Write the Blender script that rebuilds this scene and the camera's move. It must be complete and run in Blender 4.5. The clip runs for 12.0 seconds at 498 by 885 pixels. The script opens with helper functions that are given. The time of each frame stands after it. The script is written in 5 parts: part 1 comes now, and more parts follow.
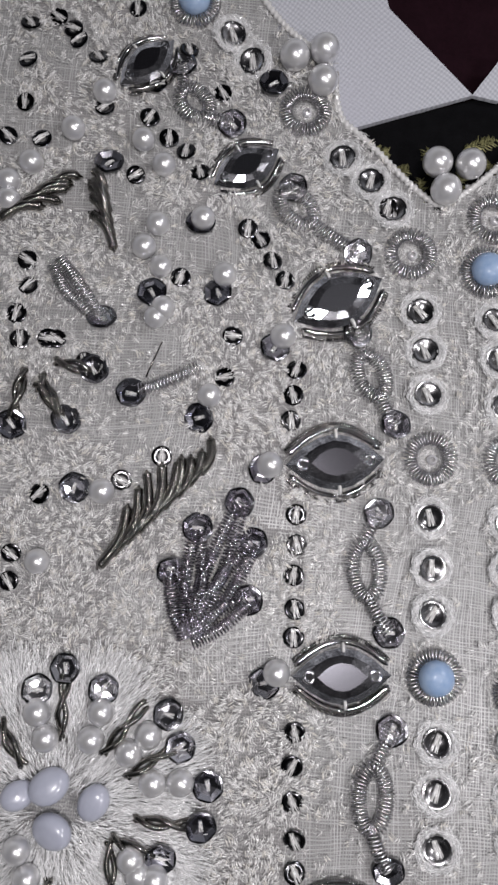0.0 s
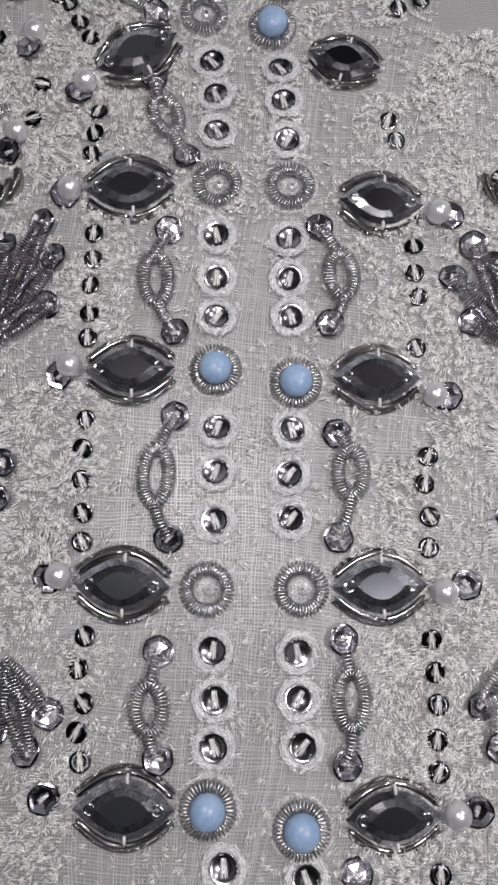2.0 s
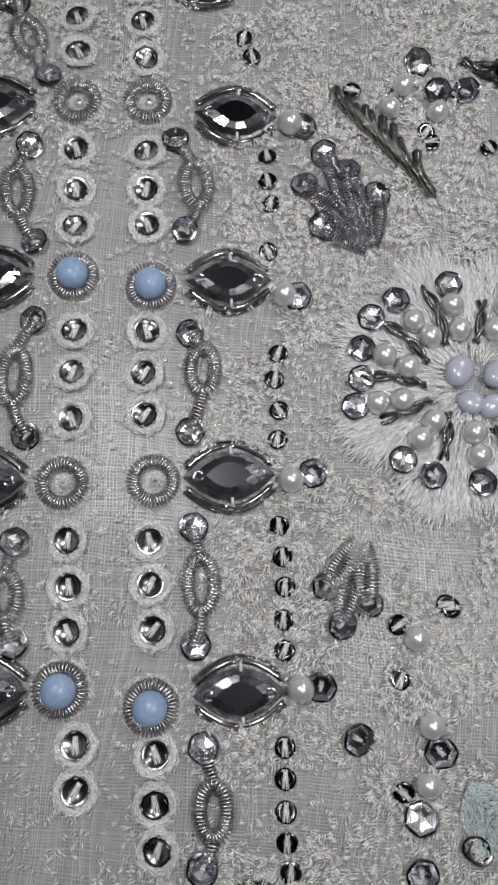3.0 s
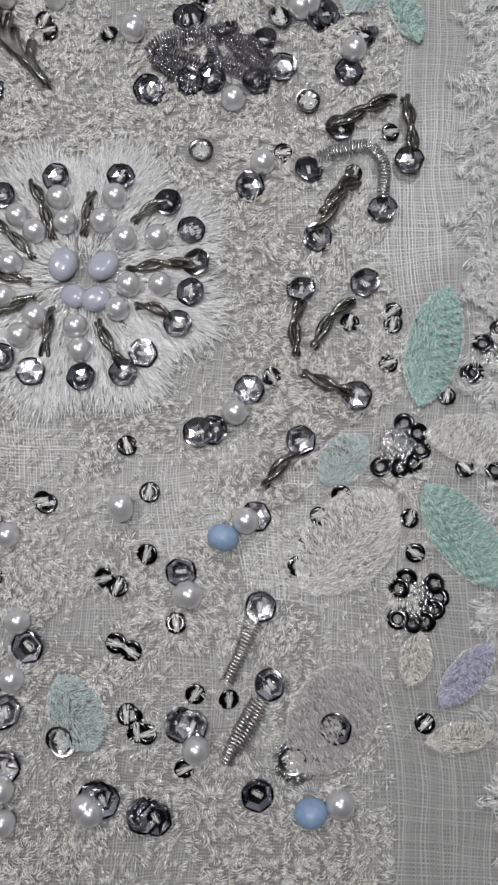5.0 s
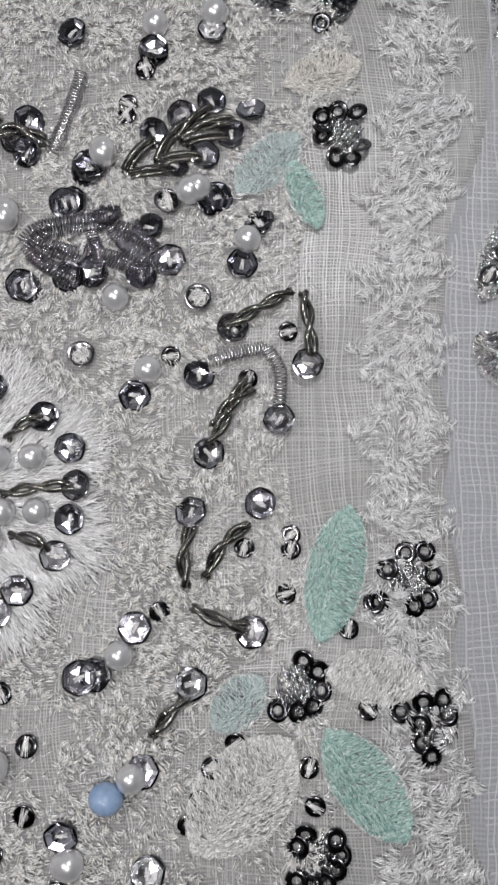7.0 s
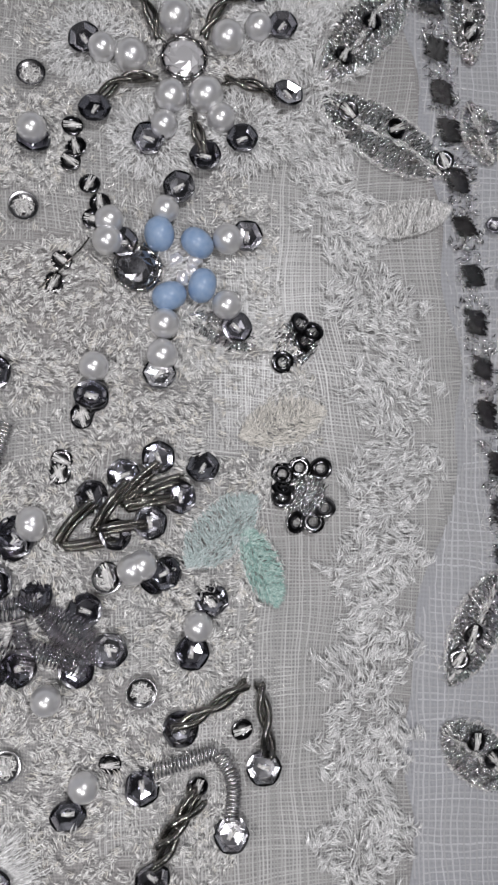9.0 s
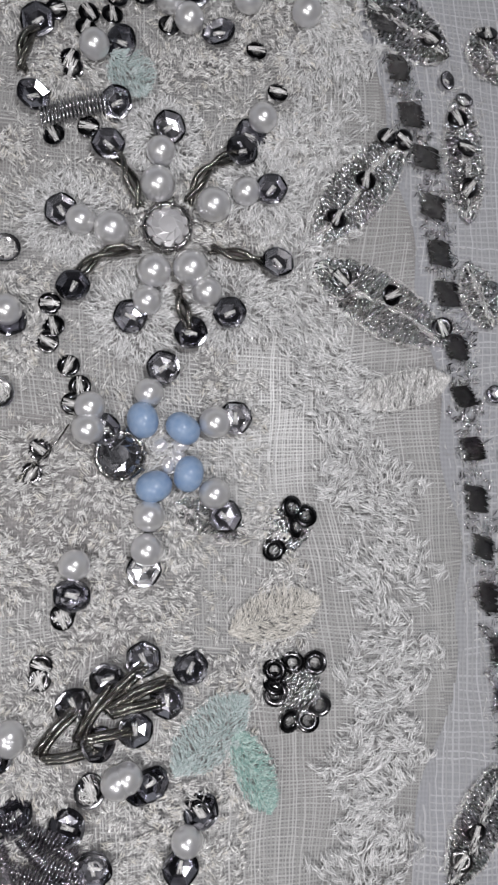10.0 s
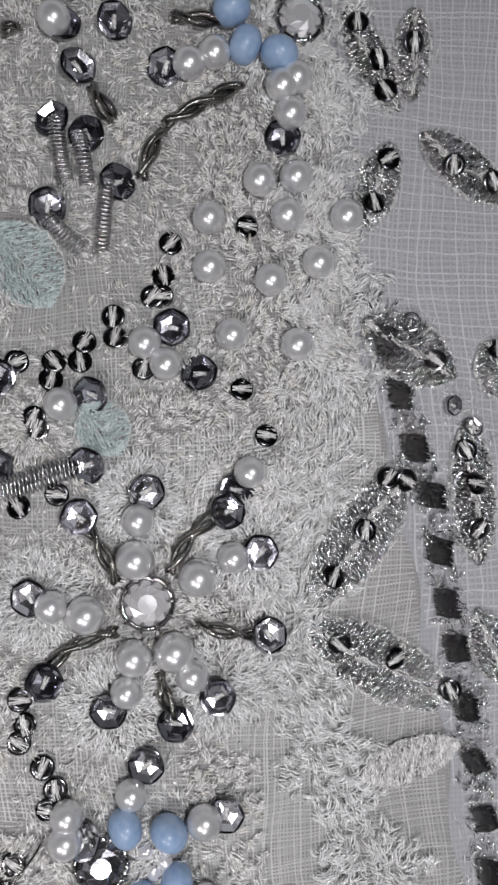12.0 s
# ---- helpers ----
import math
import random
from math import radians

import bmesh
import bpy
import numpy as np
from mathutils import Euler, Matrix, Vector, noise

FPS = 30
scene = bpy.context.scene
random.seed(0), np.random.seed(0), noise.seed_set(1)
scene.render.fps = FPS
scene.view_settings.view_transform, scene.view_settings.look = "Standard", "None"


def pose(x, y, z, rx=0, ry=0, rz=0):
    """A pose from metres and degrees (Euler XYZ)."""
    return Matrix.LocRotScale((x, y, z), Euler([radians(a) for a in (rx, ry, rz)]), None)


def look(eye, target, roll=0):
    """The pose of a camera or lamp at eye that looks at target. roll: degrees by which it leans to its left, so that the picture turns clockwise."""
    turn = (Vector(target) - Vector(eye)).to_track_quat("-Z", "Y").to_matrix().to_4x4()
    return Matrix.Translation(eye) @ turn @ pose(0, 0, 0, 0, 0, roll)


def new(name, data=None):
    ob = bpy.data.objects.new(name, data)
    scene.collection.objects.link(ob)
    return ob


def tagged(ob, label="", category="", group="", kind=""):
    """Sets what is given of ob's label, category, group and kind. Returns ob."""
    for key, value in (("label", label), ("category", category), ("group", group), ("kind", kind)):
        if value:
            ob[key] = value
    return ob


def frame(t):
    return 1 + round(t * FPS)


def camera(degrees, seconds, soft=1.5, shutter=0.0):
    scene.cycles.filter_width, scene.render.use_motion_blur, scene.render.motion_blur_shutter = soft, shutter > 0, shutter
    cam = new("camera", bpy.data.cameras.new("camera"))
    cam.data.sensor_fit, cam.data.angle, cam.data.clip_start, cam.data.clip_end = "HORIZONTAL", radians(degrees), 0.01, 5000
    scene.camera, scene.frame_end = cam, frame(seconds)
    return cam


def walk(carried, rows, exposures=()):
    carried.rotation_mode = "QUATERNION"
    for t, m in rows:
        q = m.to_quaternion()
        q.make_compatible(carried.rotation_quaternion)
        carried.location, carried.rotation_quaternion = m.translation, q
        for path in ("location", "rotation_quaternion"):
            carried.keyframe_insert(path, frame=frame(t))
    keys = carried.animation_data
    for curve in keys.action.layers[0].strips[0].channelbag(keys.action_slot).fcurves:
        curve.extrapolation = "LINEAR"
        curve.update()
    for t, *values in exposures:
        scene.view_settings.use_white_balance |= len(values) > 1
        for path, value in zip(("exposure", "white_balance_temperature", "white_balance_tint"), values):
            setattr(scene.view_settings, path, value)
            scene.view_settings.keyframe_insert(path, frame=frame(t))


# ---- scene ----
MM = 0.001
cam = camera(36.0, 12.0, soft=2.6)


def rows_in_mm(rows):
    return [(t, pose(x * MM, y * MM, z * MM, rx, ry, rz)) for t, x, y, z, rx, ry, rz in rows]


PATH = [
    (0.0, -42.75, 55.31, 108.11, 7.48, -1.46, 1.44),
    (0.5, -37.69, 41.83, 112.77, 7.81, -1.23, 1.41),
    (1.0, -30.04, 29.16, 112.64, 8.79, -0.53, 1.28),
    (1.5, -19.20, 16.69, 110.30, 9.17, -0.71, 1.21),
    (2.0, -9.61, 6.57, 110.95, 10.50, -0.35, 0.73),
    (2.5, -0.00, -0.00, 111.91, 10.94, -0.90, 0.06),
    (3.0, 11.63, -9.68, 111.96, 10.85, -0.32, -0.53),
    (3.5, 26.86, -18.79, 111.60, 10.98, -0.04, -1.23),
    (3.7, 33.45, -20.52, 110.39, 11.28, 0.27, -1.68),
    (3.9, 40.10, -22.04, 109.35, 11.36, 0.54, -2.06),
    (4.1, 46.74, -23.12, 108.62, 11.09, 0.71, -2.31),
    (4.3, 53.13, -23.72, 108.14, 10.57, 0.81, -2.47),
    (4.5, 59.06, -23.78, 107.88, 9.93, 0.84, -2.57),
    (4.7, 64.28, -23.26, 107.79, 9.28, 0.81, -2.64),
    (4.9, 68.57, -22.11, 107.83, 8.72, 0.74, -2.71),
    (5.1, 71.71, -20.29, 107.96, 8.36, 0.63, -2.81),
    (5.3, 73.46, -17.75, 108.13, 8.33, 0.50, -2.97),
    (5.5, 74.44, -14.83, 108.31, 8.50, 0.37, -3.17),
    (6.0, 77.28, -2.59, 107.54, 8.48, -1.18, -3.80),
    (6.5, 83.19, 4.55, 104.68, 8.10, -0.23, -4.12),
    (7.0, 83.80, 12.63, 103.74, 7.33, -1.17, -4.02),
    (7.2, 88.42, 17.29, 105.70, 7.98, 0.29, -4.11),
    (7.4, 91.67, 22.39, 107.28, 8.40, 1.14, -4.16),
    (7.6, 92.57, 28.22, 108.13, 8.44, 0.95, -4.13),
    (7.8, 91.74, 34.52, 108.31, 8.16, -0.01, -4.06),
    (8.0, 89.77, 41.04, 107.85, 7.68, -1.48, -3.96),
    (8.2, 87.29, 47.52, 106.82, 7.08, -3.19, -3.87),
    (8.4, 84.89, 53.71, 105.25, 6.45, -4.86, -3.80),
    (8.6, 83.18, 59.36, 103.20, 5.88, -6.25, -3.78),
    (8.8, 82.77, 64.20, 100.71, 5.47, -7.06, -3.84),
    (9.0, 83.21, 68.55, 98.02, 5.16, -7.51, -3.94),
    (9.5, 86.53, 79.19, 97.06, 4.98, -7.17, -4.49),
    (10.0, 85.81, 93.39, 95.16, 4.79, -8.00, -4.40),
    (10.5, 87.11, 105.74, 91.63, 3.84, -8.33, -4.38),
    (11.0, 87.48, 112.51, 91.53, 3.49, -8.78, -4.38),
    (11.5, 86.33, 122.70, 92.10, 3.31, -9.31, -4.34),
    (12.0, 92.46, 143.08, 89.72, 2.14, -7.75, -5.50),
]

walk(cam, rows_in_mm(PATH), exposures=[(0.0, -0.10, 6500, 13), (0.5, -0.56, 6500, 14), (1.0, -0.14, 6500, 13), (1.5, -0.10, 6500, 13), (2.5, -0.25, 6500, 12), (3.5, -0.45, 6500, 8), (5.5, -0.34, 6500, 9), (7.0, -0.26, 6500, 10), (9.0, -0.32, 6500, 11), (10.0, -0.28, 6500, 11), (12.0, -0.20, 6500, 11)])

# ---------------------------------------------------------------- light
world = bpy.data.worlds.new("room")
scene.world = world
world.use_nodes = True
wn, wl = world.node_tree.nodes, world.node_tree.links
wn.clear()
w_out, w_bg = wn.new("ShaderNodeOutputWorld"), wn.new("ShaderNodeBackground")
w_tc, w_sep, w_ramp = wn.new("ShaderNodeTexCoord"), wn.new("ShaderNodeSeparateXYZ"), wn.new("ShaderNodeValToRGB")
# a dim room as an added gradient: pale low down for facet rims, dark overhead
w_ramp.color_ramp.elements[0].position, w_ramp.color_ramp.elements[0].color = 0.30, (0.80, 0.82, 0.86, 1)
w_ramp.color_ramp.elements[1].position, w_ramp.color_ramp.elements[1].color = 0.62, (0.030, 0.031, 0.036, 1)
wl.new(w_tc.outputs["Generated"], w_sep.inputs[0])
wl.new(w_sep.outputs["Z"], w_ramp.inputs[0])
# the +y side of the gradient is made brighter, for contrast in the metal
w_side, w_mul = wn.new("ShaderNodeMapRange"), wn.new("ShaderNodeMix")
w_side.inputs["From Min"].default_value, w_side.inputs["From Max"].default_value = -0.7, 0.8
w_side.inputs["To Min"].default_value, w_side.inputs["To Max"].default_value = 0.3, 1.25
w_mul.data_type, w_mul.blend_type, w_mul.clamp_factor = "RGBA", "MULTIPLY", False
w_mul.inputs[0].default_value = 1.0
wl.new(w_sep.outputs["Y"], w_side.inputs["Value"])
wl.new(w_ramp.outputs[0], w_mul.inputs[6])
wl.new(w_side.outputs[0], w_mul.inputs[7])
wl.new(w_mul.outputs[2], w_bg.inputs["Color"])
w_bg.inputs["Strength"].default_value = 0.38
wl.new(w_bg.outputs[0], w_out.inputs["Surface"])


def lamp(name, x, y, z, watts, size, tint):
    data = bpy.data.lights.new(name, "AREA")
    data.shape, data.size, data.energy, data.color = "DISK", size, watts, tint
    ob = new(name, data)
    ob.matrix_world = look((x, y, z), (x, y + 0.001, 0.0))
    return ob


# three fixed lamps, added in place of a light that travels with the camera
lamp("stand_in_lamp", -0.032, 0.042, 0.21, 0.200, 0.03, (1.0, 0.98, 0.99))
lamp("stand_in_lamp", 0.070, -0.015, 0.21, 0.184, 0.03, (1.0, 0.985, 0.99))
lamp("stand_in_lamp", 0.130, 0.130, 0.21, 0.214, 0.03, (0.985, 0.98, 1.0))


# ---------------------------------------------------------------- materials
def material(name, base, rough=0.5, metal=0.0, vary=0.0, grain=None, bump=0.0, coat=0.0, tint=None, spec=0.5, coat_rough=0.06, coat_ior=1.5):
    """A principled surface; vary: how much a soft noise changes the colour, grain: that noise's size in mm, tint: the other colour."""
    m = bpy.data.materials.new(name)
    m.use_nodes = True
    n, l = m.node_tree.nodes, m.node_tree.links
    b = n["Principled BSDF"]
    b.inputs["Base Color"].default_value = (*base, 1)
    b.inputs["Roughness"].default_value = rough
    b.inputs["Metallic"].default_value = metal
    b.inputs["Coat Weight"].default_value = coat
    b.inputs["Coat Roughness"].default_value, b.inputs["Coat IOR"].default_value = coat_rough, coat_ior
    b.inputs["Specular IOR Level"].default_value = spec
    if vary or bump:
        tc = n.new("ShaderNodeTexCoord")
        big, fine = n.new("ShaderNodeTexNoise"), n.new("ShaderNodeTexNoise")
        big.inputs["Scale"].default_value = 1000.0 / (grain or 3.0)
        fine.inputs["Scale"].default_value = 6000.0 / (grain or 3.0)
        for t in (big, fine):
            t.inputs["Detail"].default_value = 4
            l.new(tc.outputs["Object"], t.inputs["Vector"])
        if vary:
            add, mix = n.new("ShaderNodeMath"), n.new("ShaderNodeMix")
            add.operation, add.inputs[1].default_value = "MULTIPLY_ADD", 0.5
            mix.data_type = "RGBA"
            l.new(fine.outputs["Fac"], add.inputs[0])
            half = n.new("ShaderNodeMath")
            half.operation, half.inputs[1].default_value = "MULTIPLY", 0.5
            l.new(big.outputs["Fac"], half.inputs[0])
            l.new(half.outputs[0], add.inputs[2])
            ramp = n.new("ShaderNodeMapRange")
            ramp.inputs["From Min"].default_value, ramp.inputs["From Max"].default_value = 0.35, 0.65
            l.new(add.outputs[0], ramp.inputs["Value"])
            mix.inputs[6].default_value = (*base, 1)
            mix.inputs[7].default_value = (*(tint or [c * (1 - vary) for c in base]), 1)
            l.new(ramp.outputs[0], mix.inputs[0])
            l.new(mix.outputs[2], b.inputs["Base Color"])
            rr = n.new("ShaderNodeMapRange")
            rr.inputs["To Min"].default_value, rr.inputs["To Max"].default_value = max(0.02, rough * 0.7), min(1, rough * 1.3)
            l.new(big.outputs["Fac"], rr.inputs["Value"])
            l.new(rr.outputs[0], b.inputs["Roughness"])
        if bump:
            bp = n.new("ShaderNodeBump")
            bp.inputs["Strength"].default_value, bp.inputs["Distance"].default_value = bump, 0.0002
            l.new(fine.outputs["Fac"], bp.inputs["Height"])
            l.new(bp.outputs[0], b.inputs["Normal"])
    return m


def islands(m, low, high):
    """Gives each strand or piece its own shade between two colours."""
    n, l = m.node_tree.nodes, m.node_tree.links
    geo, mix = n.new("ShaderNodeNewGeometry"), n.new("ShaderNodeMix")
    mix.data_type = "RGBA"
    mix.inputs[6].default_value, mix.inputs[7].default_value = (*low, 1), (*high, 1)
    l.new(geo.outputs["Random Per Island"], mix.inputs[0])
    l.new(mix.outputs[2], n["Principled BSDF"].inputs["Base Color"])
    return m


def shades(m, colours):
    """Gives each object its own shade along a ramp of colours."""
    n, l = m.node_tree.nodes, m.node_tree.links
    info, ramp = n.new("ShaderNodeObjectInfo"), n.new("ShaderNodeValToRGB")
    els = ramp.color_ramp.elements
    while len(els) < len(colours):
        els.new(0.5)
    for i, c in enumerate(colours):
        els[i].position, els[i].color = i / (len(colours) - 1), (*c, 1)
    l.new(info.outputs["Random"], ramp.inputs[0])
    l.new(ramp.outputs[0], n["Principled BSDF"].inputs["Base Color"])
    return m


def weave(name, base, gap, pitch, angle=0.0, depth=0.5, stain=(0.5, 0.5, 0.56)):
    """Plain-woven cloth: warp and weft ribs crossing at a pitch in mm, with soft blotches."""
    m = material(name, base, 0.75, spec=0.25)
    n, l = m.node_tree.nodes, m.node_tree.links
    b = n["Principled BSDF"]
    tc, mp = n.new("ShaderNodeTexCoord"), n.new("ShaderNodeMapping")
    mp.inputs["Rotation"].default_value[2] = radians(angle)
    wob = n.new("ShaderNodeTexNoise")
    wob.inputs["Scale"].default_value = 60
    wadd = n.new("ShaderNodeMix")
    wadd.data_type, wadd.inputs[0].default_value = "VECTOR", 0.003
    l.new(tc.outputs["Object"], wadd.inputs[4])
    l.new(tc.outputs["Object"], wob.inputs["Vector"])
    l.new(wob.outputs["Color"], wadd.inputs[5])
    l.new(wadd.outputs[1], mp.inputs["Vector"])
    waves = []
    for d in ("X", "Y"):
        w = n.new("ShaderNodeTexWave")
        w.wave_type, w.bands_direction = "BANDS", d
        w.inputs["Scale"].default_value = 2 * math.pi / 20 / (pitch * MM) * (1.0 if d == "X" else 0.8)
        w.inputs["Distortion"].default_value = 0.9
        w.inputs["Detail"].default_value = 1
        w.inputs["Detail Scale"].default_value = 0.25
        l.new(mp.outputs[0], w.inputs["Vector"])
        waves.append(w)
    thin, top = n.new("ShaderNodeMath"), n.new("ShaderNodeMath")
    thin.operation, thin.inputs[1].default_value = "MULTIPLY", 0.42
    top.operation, top.inputs[1].default_value = "MULTIPLY_ADD", 0.58
    l.new(waves[0].outputs["Fac"], thin.inputs[0])
    l.new(waves[1].outputs["Fac"], top.inputs[0])
    l.new(thin.outputs[0], top.inputs[2])
    mix, blotch, mix2 = n.new("ShaderNodeMix"), n.new("ShaderNodeTexNoise"), n.new("ShaderNodeMix")
    mix.data_type = mix2.data_type = "RGBA"
    mix.inputs[6].default_value, mix.inputs[7].default_value = (*gap, 1), (*base, 1)
    l.new(top.outputs[0], mix.inputs[0])
    blotch.inputs["Scale"].default_value, blotch.inputs["Detail"].default_value = 45, 3
    l.new(tc.outputs["Object"], blotch.inputs["Vector"])
    rng = n.new("ShaderNodeMapRange")
    rng.inputs["From Min"].default_value, rng.inputs["From Max"].default_value = 0.4, 0.7
    rng.inputs["To Max"].default_value = 0.55
    l.new(blotch.outputs["Fac"], rng.inputs["Value"])
    l.new(rng.outputs[0], mix2.inputs[0])
    l.new(mix.outputs[2], mix2.inputs[6])
    mix2.inputs[7].default_value = (*stain, 1)
    l.new(mix2.outputs[2], b.inputs["Base Color"])
    bp = n.new("ShaderNodeBump")
    bp.inputs["Strength"].default_value, bp.inputs["Distance"].default_value = depth, pitch * MM * 0.4
    l.new(top.outputs[0], bp.inputs["Height"])
    l.new(bp.outputs[0], b.inputs["Normal"])
    return m


ORGANZA = weave("organza", (0.47, 0.465, 0.455), (0.27, 0.27, 0.275), 0.36, 4, 0.6, (0.32, 0.30, 0.295))
NET = weave("net", (0.47, 0.475, 0.495), (0.37, 0.375, 0.395), 0.5, 5, 0.5, (0.41, 0.42, 0.465))
SHIRT = weave("shirt_cloth", (0.66, 0.67, 0.71), (0.46, 0.47, 0.52), 0.55, 38, 0.5, (0.55, 0.55, 0.62))
VELVET = material("velvet", (0.004, 0.004, 0.005), 0.95, vary=0.5, grain=2, bump=0.6, spec=0.1)
MAROON = material("maroon_cloth", (0.016, 0.004, 0.008), 0.95, vary=0.4, grain=4, bump=0.4, spec=0.1)
SILK = islands(material("silk_thread", (0.75, 0.74, 0.72), 0.20, spec=1.0, coat=0.35, coat_rough=0.15), (0.44, 0.435, 0.425), (1.0, 0.99, 0.975))
FLOSS = islands(material("silk_floss", (0.9, 0.9, 0.9), 0.20, spec=1.0, coat=0.35, coat_rough=0.15), (0.54, 0.54, 0.54), (0.97, 0.97, 0.97))
GAUZE = islands(material("gauze_thread", (0.7, 0.7, 0.7), 0.35, spec=0.8), (0.38, 0.38, 0.375), (0.60, 0.60, 0.595))
NET_THREAD = islands(material("net_thread", (0.6, 0.6, 0.64), 0.4, spec=0.7), (0.46, 0.465, 0.48), (0.64, 0.645, 0.67))
WARM = islands(material("ecru_thread", (0.7, 0.66, 0.6), 0.35, spec=0.9), (0.54, 0.515, 0.47), (0.90, 0.87, 0.81))
TEAL = islands(material("teal_thread", (0.4, 0.6, 0.56), 0.32, spec=0.9), (0.20, 0.40, 0.36), (0.62, 0.77, 0.72))
PALE_TEAL = islands(material("pale_teal_thread", (0.6, 0.7, 0.7), 0.4, spec=0.8), (0.36, 0.47, 0.46), (0.68, 0.75, 0.75))
LILAC = islands(material("lilac_thread", (0.5, 0.5, 0.62), 0.4, spec=0.8), (0.32, 0.33, 0.50), (0.68, 0.67, 0.78))
MAUVE_THREAD = islands(material("mauve_thread", (0.5, 0.47, 0.48), 0.35, spec=0.8), (0.36, 0.34, 0.345), (0.70, 0.68, 0.68))
LUREX = islands(material("silver_lurex", (0.6, 0.6, 0.62), 0.20, metal=1.0), (0.06, 0.06, 0.065), (0.70, 0.70, 0.71))
JET = material("black_thread", (0.006, 0.006, 0.007), 0.25, vary=0.5, grain=0.6, bump=0.3, spec=0.5)
PEARL = material("pearl_lacquer", (0.80, 0.795, 0.785), 0.34, metal=0.55, vary=0.1, grain=4, coat=1.0, tint=(0.72, 0.72, 0.76), spec=1.0, coat_rough=0.10, coat_ior=1.9)
BLUE = material("blue_opal", (0.25, 0.38, 0.60), 0.45, vary=0.35, grain=2.5, coat=0.25, tint=(0.40, 0.52, 0.70), coat_rough=0.2)
MOON = material("moonstone", (0.46, 0.48, 0.57), 0.32, vary=0.15, grain=3, coat=0.7, tint=(0.52, 0.54, 0.63), coat_rough=0.2)
EYE_FOIL = shades(material("eyelet_foil", (0.4, 0.4, 0.42), 0.22, metal=1.0), [(0.16, 0.16, 0.165), (0.50, 0.49, 0.50), (0.26, 0.26, 0.27), (0.62, 0.61, 0.62)])
FOIL = shades(material("smoky_foil", (0.4, 0.4, 0.42), 0.18, metal=1.0), [(0.03, 0.03, 0.032), (0.11, 0.11, 0.115), (0.05, 0.05, 0.055), (0.24, 0.235, 0.24)])
CUP_FOIL = shades(material("smoky_cup_foil", (0.5, 0.5, 0.52), 0.16, metal=1.0), [(0.16, 0.16, 0.18), (0.55, 0.55, 0.60), (0.28, 0.28, 0.32), (0.75, 0.75, 0.82)])
CLEAR_FOIL = shades(material("silver_foil", (0.6, 0.6, 0.62), 0.18, metal=1.0), [(0.45, 0.45, 0.48), (0.92, 0.91, 0.95), (0.65, 0.64, 0.70), (0.95, 0.95, 0.97)])
LIP = material("sequin_lip", (0.20, 0.20, 0.215), 0.2, metal=1.0, vary=0.4, grain=2)
STEEL = material("antique_wire", (0.36, 0.345, 0.32), 0.16, metal=1.0, vary=0.6, grain=2, tint=(0.08, 0.074, 0.068))
SILVER = material("silver_wire", (0.80, 0.79, 0.80), 0.24, metal=1.0, vary=0.4, grain=2, tint=(0.50, 0.49, 0.51))
MAUVE = material("mauve_wire", (0.60, 0.57, 0.62), 0.17, metal=1.0, vary=0.5, grain=1.5, tint=(0.24, 0.225, 0.255))
# clear stone's table: the dark overhead reflection is put into its colour
GEM = shades(material("crystal_dark_reflection", (0.20, 0.20, 0.23), 0.22, metal=0.9, coat=1.0), [(0.03, 0.028, 0.034), (0.16, 0.17, 0.19), (0.06, 0.055, 0.065), (0.45, 0.46, 0.50)])
ICE = material("clear_crystal", (0.88, 0.87, 0.89), 0.22, metal=0.5, coat=1.0)
# the same stone's facets, coloured paler for the reflections they catch
FACET = material("crystal_facet", (0.74, 0.74, 0.78), 0.14, metal=0.95, vary=0.6, grain=1.8, coat=1.0, tint=(0.16, 0.16, 0.18))
CHROME = material("chrome", (0.62, 0.61, 0.61), 0.14, metal=1.0, vary=0.5, grain=2, tint=(0.26, 0.25, 0.25))
GOLD = islands(material("old_gold_thread", (0.3, 0.27, 0.12), 0.4, metal=0.6), (0.10, 0.10, 0.04), (0.36, 0.34, 0.16))


# ---------------------------------------------------------------- mesh helpers (all in mm)
def np_mesh(name, verts, quads, mat, smooth=True):
    me = bpy.data.meshes.new(name)
    verts, quads = np.asarray(verts, np.float32) * MM, np.asarray(quads, np.int32)
    k = quads.shape[1]
    me.vertices.add(len(verts))
    me.vertices.foreach_set("co", verts.ravel())
    me.loops.add(quads.size)
    me.loops.foreach_set("vertex_index", quads.ravel())
    me.polygons.add(len(quads))
    me.polygons.foreach_set("loop_start", np.arange(0, quads.size, k, dtype=np.int32))
    me.polygons.foreach_set("use_smooth", np.full(len(quads), smooth))
    me.update(calc_edges=True)
    me.materials.append(mat)
    return me


def bm_mesh(name, bm, mat, smooth=True):
    me = bpy.data.meshes.new(name)
    for v in bm.verts:
        v.co *= MM
    for f in bm.faces:
        f.smooth = smooth
    bm.to_mesh(me)
    bm.free()
    me.materials.append(mat)
    return me


def put(name, me, x=0.0, y=0.0, z=0.0, rx=0.0, ry=0.0, rz=0.0, size=1.0, parent=None, label=""):
    """One object on a mesh; a child keeps its own place in the garment."""
    ob = new(name, me)
    ob.location = (x * MM, y * MM, z * MM)
    ob.rotation_euler = (radians(rx), radians(ry), radians(rz))
    ob.scale = (size, size, size) if isinstance(size, (int, float)) else size
    if parent:
        ob.parent = parent
        ob.location = ob.location - parent.location
    if label:
        ob["label"] = label
    return ob


def holder(name, x, y, label, category, group=""):
    ob = new(name)
    ob.empty_display_size = 0.002
    ob.location = (x * MM, y * MM, 0)
    return tagged(ob, label, category, group)


